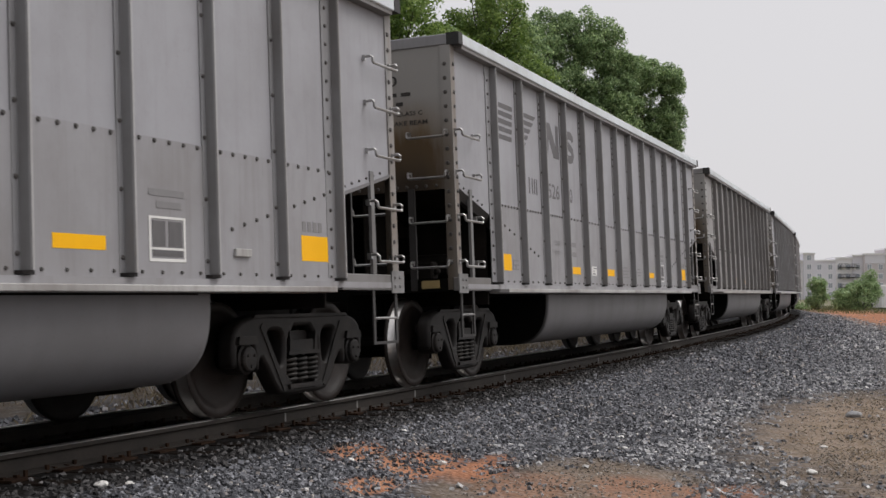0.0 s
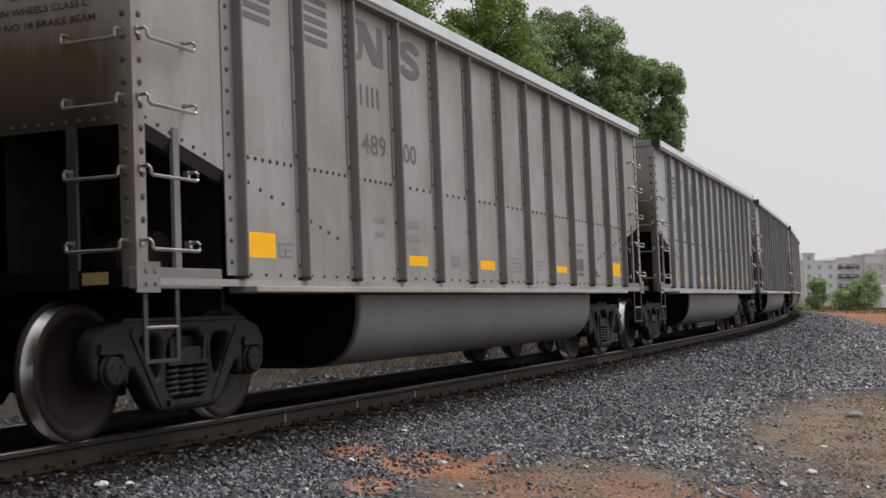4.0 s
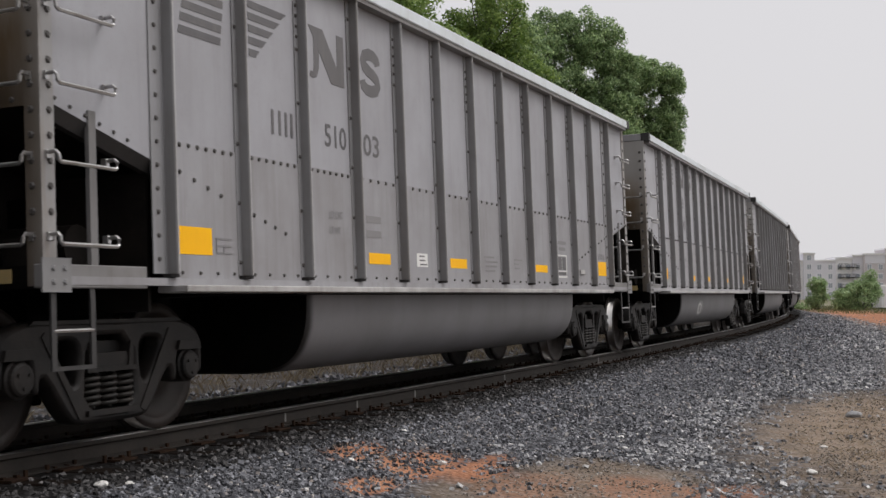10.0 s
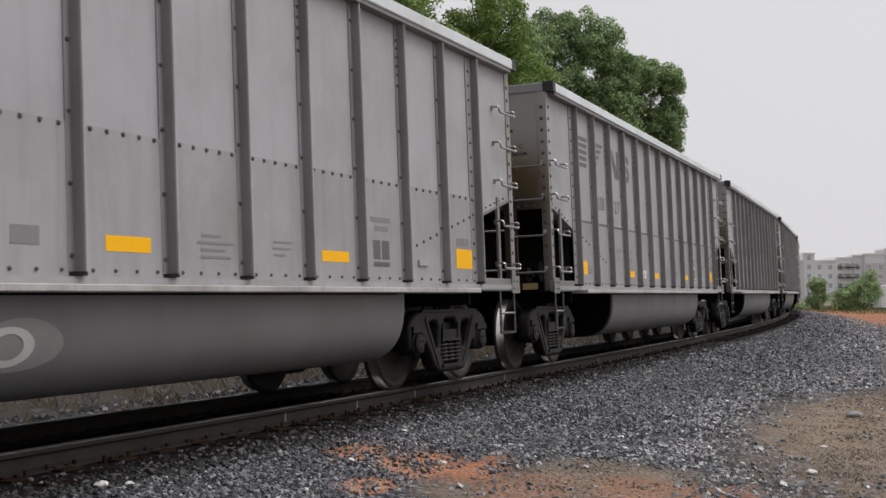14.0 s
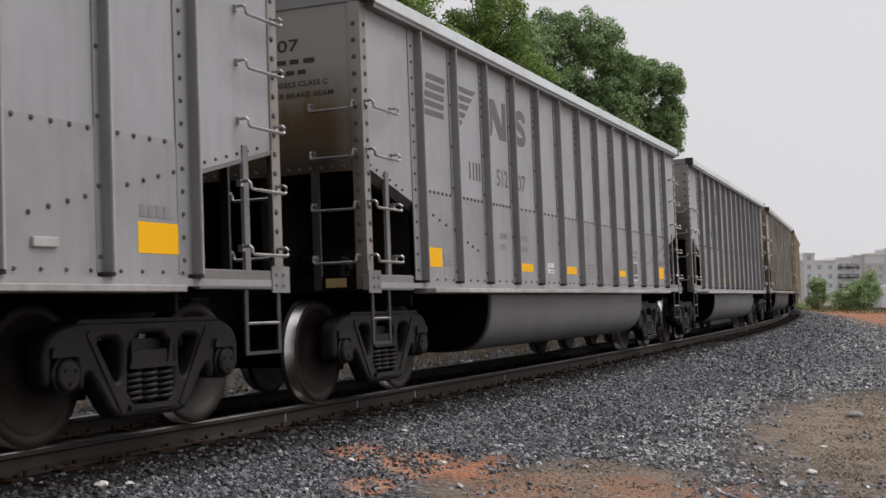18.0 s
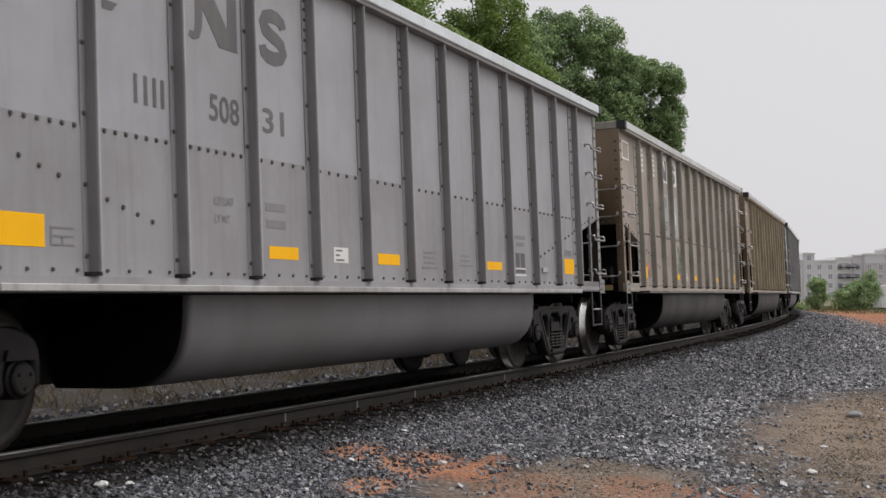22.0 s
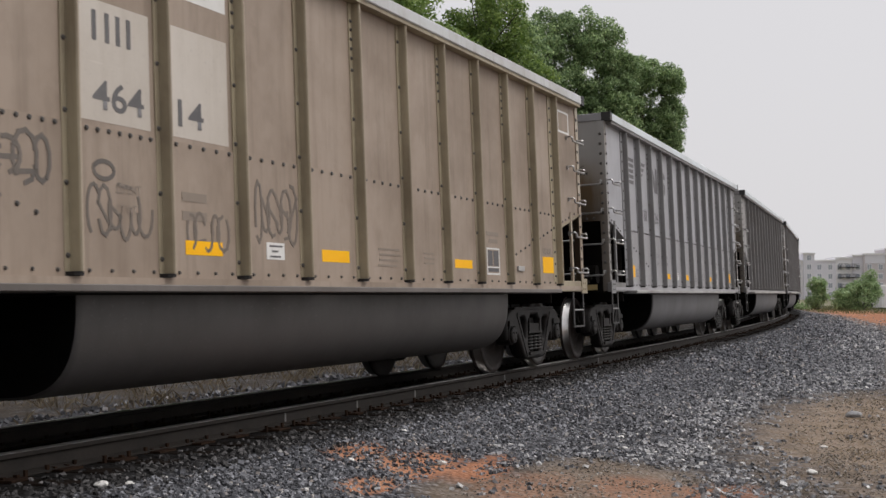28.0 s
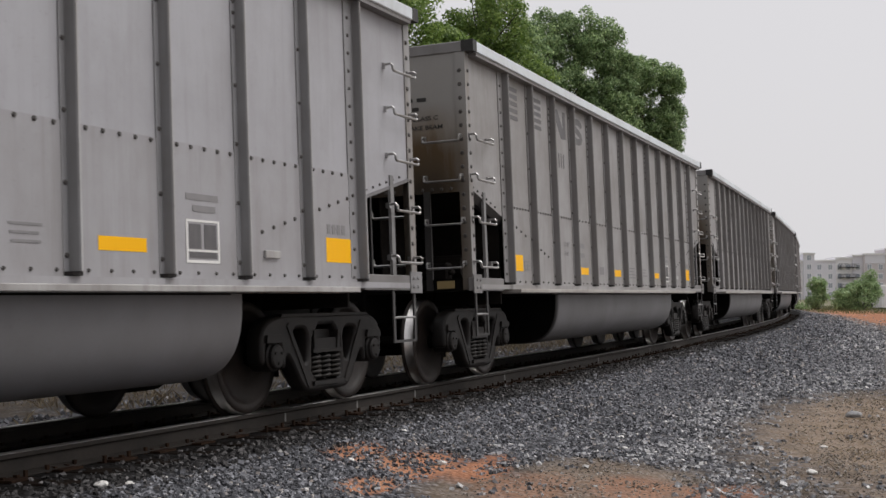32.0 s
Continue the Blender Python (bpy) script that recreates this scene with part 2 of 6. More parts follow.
def prism(bm, outline, axis, a, b):
    """A flat outline pushed along an axis from a to b. Outline in the two other axes, in order."""
    def at(p, q):
        return {"x": (q, p[0], p[1]), "y": (p[0], q, p[1]), "z": (p[0], p[1], q)}[axis]
    lo = [bm.verts.new(at(p, a)) for p in outline]
    hi = [bm.verts.new(at(p, b)) for p in outline]
    k = len(outline)
    bm.faces.new(lo)
    bm.faces.new(hi[::-1])
    for i in range(k):
        bm.faces.new((lo[i], hi[i], hi[(i + 1) % k], lo[(i + 1) % k]))


def tube(bm, pts, r, sides=8, closed=False):
    pts = [Vector(p) for p in pts]
    rings = []
    for i, p in enumerate(pts):
        a = pts[i - 1] if i or closed else p
        b = pts[(i + 1) % len(pts)] if i < len(pts) - 1 or closed else p
        d = (b - a).normalized()
        u = d.cross(Vector((0.31, 0.2, 0.93)) if abs(d.z) < 0.9 else Vector((1, 0.1, 0))).normalized()
        w = d.cross(u)
        rings.append([bm.verts.new(p + (u * math.cos(t) + w * math.sin(t)) * r) for t in (2 * math.pi * k / sides for k in range(sides))])
    n = len(rings)
    for i in range(n if closed else n - 1):
        for k in range(sides):
            bm.faces.new((rings[i][k], rings[i][(k + 1) % sides], rings[(i + 1) % n][(k + 1) % sides], rings[(i + 1) % n][k]))
    if not closed:
        bm.faces.new(rings[0][::-1])
        bm.faces.new(rings[-1])


def lathe(bm, profile, axis, centre, steps=36):
    """profile: (along the axis, radius)."""
    rings = []
    for a, r in profile:
        ring = []
        for k in range(steps):
            t = 2 * math.pi * k / steps
            c, s = r * math.cos(t), r * math.sin(t)
            p = {"x": (a, c, s), "y": (c, a, s), "z": (c, s, a)}[axis]
            ring.append(bm.verts.new((p[0] + centre[0], p[1] + centre[1], p[2] + centre[2])))
        rings.append(ring)
    for i in range(len(rings) - 1):
        for k in range(steps):
            bm.faces.new((rings[i][k], rings[i][(k + 1) % steps], rings[i + 1][(k + 1) % steps], rings[i + 1][k]))
    bm.faces.new(rings[0][::-1])
    bm.faces.new(rings[-1])


def mesh_of(name, bm, material, smooth=False, bevel=0.0):
    if bevel:
        bmesh.ops.bevel(bm, geom=[e for e in bm.edges], offset=bevel, segments=1, affect="EDGES")
    bmesh.ops.recalc_face_normals(bm, faces=bm.faces)
    me = bpy.data.meshes.new(name)
    bm.to_mesh(me)
    bm.free()
    for mt in material if isinstance(material, (list, tuple)) else [material]:
        me.materials.append(mt)
    if smooth:
        me.polygons.foreach_set("use_smooth", [True] * len(me.polygons))
    return me


def part(name, bm, material, parent, label="", smooth=False, bevel=0.0, kind=""):
    """Links a bmesh as ONE mesh object under a thing or a part."""
    ob = new(name, mesh_of(name, bm, material, smooth, bevel))
    ob.parent = parent
    return tagged(ob, label, "", "", kind)


def same(name, mesh, parent, m=None, label=""):
    """One more part on a mesh that alike parts share."""
    ob = new(name, mesh)
    ob.parent = parent
    if m is not None:
        ob.matrix_basis = m
    return tagged(ob, label)


def quick(name, verts, faces, material, smooth=False):
    me = bpy.data.meshes.new(name)
    me.from_pydata(verts, [], faces)
    for mt in material if isinstance(material, (list, tuple)) else [material]:
        me.materials.append(mt)
    if smooth:
        me.polygons.foreach_set("use_smooth", [True] * len(me.polygons))
    return me


# ---------------------------------------------------------------- the line of the track
ALPHA = radians(66.37952)
NEAR = 6.35612
K0, K1, K2 = 0.00219624, -1.60269e-05, 2.10009e-07
CANT = 2.4313
GAUGE_Y = 0.7535
STEP = 0.25
S_MIN, S_MAX = -230.0, 320.0


def bend(s):
    """The heading of the track, turned from its heading at s = 0."""
    if s < 0:
        return K0 * s
    if s > 150:
        return bend(150.0) + (s - 150) * 0.004
    return K0 * s + K1 * s * s / 2 + K2 * s ** 3 / 3


def lay_line():
    n = Vector((-math.sin(ALPHA), math.cos(ALPHA)))
    g = Vector((math.cos(ALPHA), math.sin(ALPHA)))
    pts, head = {0: n * NEAR}, {}
    for sign, last in ((1, int(S_MAX / STEP)), (-1, int(-S_MIN / STEP))):
        p = n * NEAR
        for i in range(1, last + 1):
            a, b = bend(sign * (i - 1) * STEP), bend(sign * i * STEP)
            d = (g * math.cos(a) + n * math.sin(a) + g * math.cos(b) + n * math.sin(b)) / 2
            p = p + d * (STEP * sign)
            pts[sign * i] = p
    return pts


LINE = lay_line()


def centre(s):
    i = math.floor(s / STEP)
    f = s / STEP - i
    return LINE[i].lerp(LINE[i + 1], f)


def heading(s):
    return ALPHA + bend(s)


def track_pose(s, cant=CANT):
    """X along the track, Y to its inner side, Z up from the near rail's top, which lies at height 0."""
    p = centre(s)
    return pose(p.x, p.y, -GAUGE_Y * math.sin(radians(cant)), -cant, 0, math.degrees(heading(s)))


AXLE = 5.7829
CAR_PITCH = 15.3055


def car_pose(s):
    a, b = centre(s - AXLE), centre(s + AXLE)
    m = (a + b) / 2
    return pose(m.x, m.y, -GAUGE_Y * math.sin(radians(CANT)), -CANT, 0, math.degrees(math.atan2(b.y - a.y, b.x - a.x)))


# where car zero stands along the track at each second
RUN = [(0, 49.54), (0.5, 46.965), (1, 44.317), (1.5, 41.717), (2.5, 36.494), (3, 33.906), (3.5, 31.31), (5.5, 21.12), (6, 18.47), (7, 13.084), (7.5, 10.452), (8, 7.833),
       (8.5, 5.186), (9, 2.561), (9.5, -0.057), (10, -2.726), (10.5, -5.357), (11, -7.998), (11.5, -10.697), (12, -13.291), (12.5, -15.937), (13, -18.416), (13.5, -21.026), (14, -23.674),
       (14.5, -26.3), (16.5, -36.552), (17, -39.192), (18, -44.432), (18.5, -47.099), (19, -49.758), (19.5, -52.402), (20, -55.076), (20.5, -57.73), (21, -60.36), (21.5, -63.035), (22.5, -68.336),
       (23, -71.046), (23.5, -73.647), (24, -76.325), (25, -81.642), (25.5, -84.329), (27.5, -94.59), (28.5, -99.909), (29, -102.559), (29.5, -105.199), (30, -107.872), (30.5, -110.524), (31, -113.206),
       (32, -118.4)]


def run_at(t):
    return float(np.interp(t, [r[0] for r in RUN], [r[1] for r in RUN]))


# ---------------------------------------------------------------- ground and track
# soft patches beside the track, as (along, across, half length, half width, strength): across is negative on the camera's side
CLAY = [(8.85, -1.85, 0.35, 0.14, 0.95), (9.0, -2.3, 0.45, 0.22, 1.0), (9.2, -2.7, 0.35, 0.16, 0.95), (9.7, -2.67, 0.25, 0.10, 0.85), (8.0, -2.35, 0.3, 0.12, 0.95), (8.9, -3.2, 0.45, 0.26, 0.4), (9.4, -3.9, 0.45, 0.25, 0.5), (9.6, -4.5, 0.45, 0.25, 0.6), (90.0, -7.6, 30.0, 2.6, 1.0)]
DIRT = [(15.5, -5.7, 4.2, 1.3, 1.0), (9.2, -3.7, 1.2, 0.6, 0.75), (8.6, -3.0, 0.6, 0.35, 0.6), (10.0, -7.5, 9.0, 1.7, 1.0), (34.0, -7.4, 20.0, 1.7, 0.9), (92.0, -9.0, 34.0, 4.0, 1.0), (60.0, -16.0, 60.0, 6.0, 1.0)]


DUST = [(12.2, -4.1, 1.3, 0.55, 1.0), (16.5, -3.6, 3.0, 0.4, 0.8), (24.0, -4.2, 5.0, 0.6, 0.8)]


def patch(zones, s, y):
    """How strongly the patches cover a place."""
    out = 0.0
    for s0, y0, a, b, k in zones:
        d = math.hypot((s - s0) / a, (y - y0) / b)
        out = max(out, k * min(1.0, max(0.0, (1.75 - d - 0.4 * (noise.noise(Vector((s * 2.2, y * 2.2, 7)))) - 0.25 * noise.noise(Vector((s * 6.0, y * 6.0, 2)))) / 0.75)))
    return out


def zone_mask(n, l, uv, zones, wobble):
    """The same patches as a mask in a material; uv holds along and across."""
    total = None
    for s0, y0, a, b, k in zones:
        mp = n.new("ShaderNodeMapping")
        mp.inputs["Location"].default_value = (-s0 / a, -y0 / b, 0)
        mp.inputs["Scale"].default_value = (1 / a, 1 / b, 0)
        l.new(uv, mp.inputs["Vector"])
        ln = n.new("ShaderNodeVectorMath")
        ln.operation = "LENGTH"
        l.new(mp.outputs[0], ln.inputs[0])
        ad = n.new("ShaderNodeMath")
        l.new(ln.outputs["Value"], ad.inputs[0])
        l.new(wobble, ad.inputs[1])
        mr = n.new("ShaderNodeMapRange")
        l.new(ad.outputs[0], mr.inputs[0])
        mr.inputs[1].default_value, mr.inputs[2].default_value, mr.inputs[3].default_value, mr.inputs[4].default_value = 2.2, 1.45, 0.0, k
        if total is None:
            total = mr.outputs[0]
        else:
            mx = n.new("ShaderNodeMath")
            mx.operation = "MAXIMUM"
            l.new(total, mx.inputs[0])
            l.new(mr.outputs[0], mx.inputs[1])
            total = mx.outputs[0]
    return total


def ground_mat(bank=False):
    m, n, l, b = mat_new("grassy_bank_soil" if bank else "ballast_and_soil")
    co = n.new("ShaderNodeTexCoord")
    v, uv = co.outputs["Object"], co.outputs["UV"]
    vo = n.new("ShaderNodeTexVoronoi")
    vo.inputs["Scale"].default_value = 19.0
    l.new(v, vo.inputs["Vector"])
    sep = n.new("ShaderNodeSeparateColor")
    l.new(vo.outputs["Color"], sep.inputs[0])
    tone = ramp_of(n, l, sep.outputs[0], [(0.0, (0.034, 0.035, 0.04)), (0.5, (0.10, 0.101, 0.113)), (0.88, (0.205, 0.206, 0.225)), (1.0, (0.36, 0.355, 0.365))])
    edge = ramp_of(n, l, vo.outputs["Distance"], [(0.25, (1, 1, 1)), (0.62, (0.3, 0.3, 0.3))])
    stone = mixed(n, l, 1.0, tone, edge, "MULTIPLY")
    mid = noise_at(n, l, v, 1.7, 6, 0.65)
    grit = noise_at(n, l, v, 30, 4, 0.7)
    wob = n.new("ShaderNodeMath")
    wob.operation = "MULTIPLY"
    wob.inputs[1].default_value = 1.1
    l.new(noise_at(n, l, v, 2.6, 6, 0.7), wob.inputs[0])
    dirt = ramp_of(n, l, mid, [(0.25, (0.125, 0.09, 0.064)), (0.5, (0.215, 0.16, 0.118)), (0.78, (0.30, 0.24, 0.185))])
    dirt = mixed(n, l, ramp_of(n, l, grit, [(0.45, (0, 0, 0)), (0.75, (0.7,) * 3)]), dirt, (0.43, 0.375, 0.32))
    weeds = noise_at(n, l, v, 3.4, 6, 0.72)
    dirt = mixed(n, l, ramp_of(n, l, weeds, [(0.49, (0, 0, 0)), (0.62, (0.8,) * 3)]), dirt, (0.15, 0.105, 0.066))
    dirt = mixed(n, l, ramp_of(n, l, weeds, [(0.28, (0.55,) * 3), (0.40, (0, 0, 0))]), dirt, (0.35, 0.30, 0.255))
    clay = ramp_of(n, l, mid, [(0.25, (0.20, 0.09, 0.052)), (0.55, (0.38, 0.175, 0.10)), (0.8, (0.49, 0.28, 0.18))])
    clay = mixed(n, l, ramp_of(n, l, grit, [(0.5, (0, 0, 0)), (0.8, (0.5,) * 3)]), clay, (0.11, 0.075, 0.056))
    if bank:
        straw = ramp_of(n, l, grit, [(0.3, (0.022, 0.018, 0.014)), (0.55, (0.065, 0.05, 0.036)), (0.75, (0.15, 0.115, 0.08))])
        c = mixed(n, l, ramp_of(n, l, mid, [(0.35, (0, 0, 0)), (0.6, (1, 1, 1))]), stone, straw)
    else:
        c = mixed(n, l, zone_mask(n, l, uv, DIRT, wob.outputs[0]), stone, dirt)
        c = mixed(n, l, zone_mask(n, l, uv, CLAY, wob.outputs[0]), c, clay)
        # brake dust along the ties, and the train's shade blackened into the colour
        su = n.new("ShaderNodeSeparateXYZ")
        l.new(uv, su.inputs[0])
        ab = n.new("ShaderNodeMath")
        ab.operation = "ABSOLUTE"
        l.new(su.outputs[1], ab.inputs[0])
        under_shade = n.new("ShaderNodeMapRange")
        l.new(ab.outputs[0], under_shade.inputs[0])
        under_shade.inputs[1].default_value, under_shade.inputs[2].default_value, under_shade.inputs[3].default_value, under_shade.inputs[4].default_value = 1.30, 1.72, 0.97, 0.0
        c = mixed(n, l, under_shade.outputs[0], c, (0.006, 0.005, 0.0044))
    l.new(c, b.inputs["Base Color"])
    b.inputs["Roughness"].default_value = 0.92
    b.inputs["Specular IOR Level"].default_value = 0.12
    inv = n.new("ShaderNodeMath")
    inv.operation = "SUBTRACT"
    inv.inputs[0].default_value = 1.0
    l.new(vo.outputs["Distance"], inv.inputs[1])
    bumped(n, l, b, inv.outputs[0], 0.7, 0.035)
    return m


def far_ground_mat():
    m, n, l, b = mat_new("far_grass_and_soil")
    co = n.new("ShaderNodeTexCoord")
    v = co.outputs["Object"]
    big = noise_at(n, l, v, 0.05, 5, 0.6)
    fine = noise_at(n, l, v, 3.0, 5, 0.7)
    c = mixed(n, l, ramp_of(n, l, big, [(0.35, (0, 0, 0)), (0.6, (1, 1, 1))]), (0.10, 0.115, 0.05), (0.20, 0.17, 0.11))
    c = mixed(n, l, ramp_of(n, l, fine, [(0.4, (0, 0, 0)), (0.7, (0.6,) * 3)]), c, (0.13, 0.12, 0.06))
    l.new(c, b.inputs["Base Color"])
    b.inputs["Roughness"].default_value = 0.95
    return m


def stone_mat(name, tones):
    m, n, l, b = mat_new(name)
    g = n.new("ShaderNodeNewGeometry")
    tone = ramp_of(n, l, g.outputs["Random Per Island"], tones)
    co = n.new("ShaderNodeTexCoord")
    f = noise_at(n, l, co.outputs["Object"], 60, 3, 0.6)
    l.new(mixed(n, l, ramp_of(n, l, f, [(0.45, (0, 0, 0)), (0.8, (0.55,) * 3)]), tone, (0.045, 0.042, 0.042)), b.inputs["Base Color"])
    b.inputs["Roughness"].default_value = 0.75
    b.inputs["Specular IOR Level"].default_value = 0.3
    return m


GROUND, BANK, FAR_GROUND = ground_mat(), ground_mat(True), far_ground_mat()
STONE = stone_mat("granite_stones", [(0.0, (0.026, 0.027, 0.031)), (0.3, (0.075, 0.077, 0.087)), (0.65, (0.16, 0.162, 0.178)), (0.93, (0.31, 0.312, 0.335)), (0.985, (0.34, 0.29, 0.25)), (1.0, (0.62, 0.60, 0.58))])
DUSTY_STONE = stone_mat("dusty_granite_stones", [(0.0, (0.10, 0.10, 0.107)), (0.4, (0.25, 0.249, 0.26)), (0.85, (0.45, 0.445, 0.452)), (1.0, (0.68, 0.665, 0.65))])
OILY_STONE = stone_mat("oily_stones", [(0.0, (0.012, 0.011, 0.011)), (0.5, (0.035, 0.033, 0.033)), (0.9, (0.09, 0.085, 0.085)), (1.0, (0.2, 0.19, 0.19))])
DIRT_STONE = stone_mat("dusty_stones", [(0.0, (0.12, 0.098, 0.08)), (0.4, (0.20, 0.168, 0.14)), (0.8, (0.30, 0.265, 0.23)), (1.0, (0.52, 0.48, 0.43))])
GREY_STONE = stone_mat("grey_slab", [(0.0, (0.30, 0.31, 0.32)), (1.0, (0.36, 0.365, 0.37))])
PALE_STONE = stone_mat("pale_stone", [(0.0, (0.62, 0.60, 0.57)), (1.0, (0.72, 0.70, 0.67))])
HEIGHTS = [(-60, -0.62), (-7, -0.56), (-4.2, -0.52), (-2.6, -0.40), (-1.75, -0.205), (-1.3, -0.150), (-0.9, -0.152), (1.3, -0.255), (1.8, -0.29), (3.0, -0.55), (6, -0.45), (12, 0.2), (40, 1.5)]


def section_height(y):
    """Height of the ground across the track, y to the inner side of the bend."""
    return float(np.interp(y, [q[0] for q in HEIGHTS], [q[1] for q in HEIGHTS]))


def lump(x, y):
    return 0.05 * noise.noise(Vector((x * 0.5, y * 0.5, 0))) + 0.025 * noise.noise(Vector((x * 1.9, y * 1.9, 3)))


def surface(s, y):
    p, h = centre(s), heading(s)
    wx, wy = p.x - math.sin(h) * y, p.y + math.cos(h) * y
    return wx, wy, section_height(y) + lump(wx, wy) * min(1.0, max(0.0, (abs(y) - 1.3) / 1.5))


def strip(name, ys, s0, s1, ds, material):
    verts, faces, uv = [], [], []
    ss = np.arange(s0, s1 + ds / 2, ds)
    for s in ss:
        for y in ys:
            verts.append(surface(s, y))
            uv.append((s, y))
    k = len(ys)
    for i in range(len(ss) - 1):
        for j in range(k - 1):
            faces.append((i * k + j, (i + 1) * k + j, (i + 1) * k + j + 1, i * k + j + 1))
    me = quick(name, verts, faces, material, True)
    lay = me.uv_layers.new(name="along_across")
    idx = np.zeros(len(me.loops), dtype=np.int32)
    me.loops.foreach_get("vertex_index", idx)
    lay.data.foreach_set("uv", np.array(uv, dtype=np.float32)[idx].ravel())
    return new(name, me)


def build_ground():
    bm = bmesh.new()
    rings, steps, prev = [0, 40, 90, 160, 300, 600, 1200, 2600], 48, None
    for r in rings:
        ring = [bm.verts.new((r * math.cos(2 * math.pi * k / steps), 40 + r * math.sin(2 * math.pi * k / steps), -0.78)) for k in range(steps)] if r else [bm.verts.new((0, 40, -0.78))]
        if prev:
            for k in range(steps):
                if len(prev) == 1:
                    bm.faces.new((prev[0], ring[k], ring[(k + 1) % steps]))
                else:
                    bm.faces.new((prev[k], ring[k], ring[(k + 1) % steps], prev[(k + 1) % steps]))
        prev = ring
    me = bpy.data.meshes.new("ground")
    bm.to_mesh(me)
    bm.free()
    me.materials.append(FAR_GROUND)
    tagged(new("ground", me), "far ground of patchy green and dry grass", "ground", kind="structure")
    ys = [-30, -22, -16, -12, -9.5, -8, -7, -6.2, -5.6, -5, -4.5, -4, -3.6, -3.2, -2.8, -2.4, -2.05, -1.75, -1.5, -1.3, -0.7, 0, 0.7, 1.3, 1.8, 2.4, 3.0]
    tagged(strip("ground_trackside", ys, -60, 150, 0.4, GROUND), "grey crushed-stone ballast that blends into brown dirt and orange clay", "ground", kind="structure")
    ys = [3.0, 3.5, 4, 5, 6, 8, 10, 12, 18, 26, 40]
    tagged(strip("ground_bank", ys, -60, 110, 0.5, BANK), "dry straw-covered soil rising behind the track", "ground", kind="structure")


def stone_field(name, count, s_range, y_range, size, material, keep, seed, label):
    """Many angular stones, as one mesh."""
    rng = np.random.default_rng(seed)
    base = np.array([(x, y, z) for x in (-1, 1) for y in (-1, 1) for z in (-1, 1)], dtype=float) * 0.5
    quads = np.array([(0, 1, 3, 2), (4, 6, 7, 5), (0, 4, 5, 1), (2, 3, 7, 6), (1, 5, 7, 3)])
    ss, ys = rng.uniform(*s_range, count), rng.uniform(*y_range, count)
    good = np.array([rng.random() < keep(s, y) for s, y in zip(ss, ys)])
    ss, ys = ss[good], ys[good]
    n = len(ss)
    pos = np.array([surface(s, y) for s, y in zip(ss, ys)])
    dims = rng.uniform(size[0], size[1], (n, 1)) * rng.uniform(0.6, 1.25, (n, 3)) * np.array([1, 1, 0.75])
    v = base[None] * dims[:, None, :] * rng.uniform(0.55, 1.15, (n, 8, 3))
    a, t, w = rng.uniform(0, 6.283, n), rng.normal(0, 0.5, n), rng.normal(0, 0.5, n)
    ca, sa, ct, st, cw, sw = np.cos(a), np.sin(a), np.cos(t), np.sin(t), np.cos(w), np.sin(w)
    x, y, z = v[..., 0], v[..., 1], v[..., 2]
    y, z = y * ct[:, None] - z * st[:, None], y * st[:, None] + z * ct[:, None]
    x, z = x * cw[:, None] + z * sw[:, None], -x * sw[:, None] + z * cw[:, None]
    x, y = x * ca[:, None] - y * sa[:, None], x * sa[:, None] + y * ca[:, None]
    v = np.stack([x, y, z], -1) + pos[:, None, :]
    v[..., 2] += dims[:, None, 2] * rng.uniform(-0.05, 0.35, (n, 1))
    f = (quads[None] + (np.arange(n) * 8)[:, None, None]).reshape(-1, 4)
    me = bpy.data.meshes.new(name)
    me.vertices.add(n * 8)
    me.vertices.foreach_set("co", v.astype(np.float32).ravel())
    me.loops.add(len(f) * 4)
    me.loops.foreach_set("vertex_index", f.astype(np.int32).ravel())
    me.polygons.add(len(f))
    me.polygons.foreach_set("loop_start", np.arange(0, len(f) * 4, 4, dtype=np.int32))
    me.polygons.foreach_set("use_smooth", np.zeros(len(f), dtype=bool))
    me.update(calc_edges=True)
    me.materials.append(material)
    return tagged(new(name, me), label, "gravel", kind="stuff")


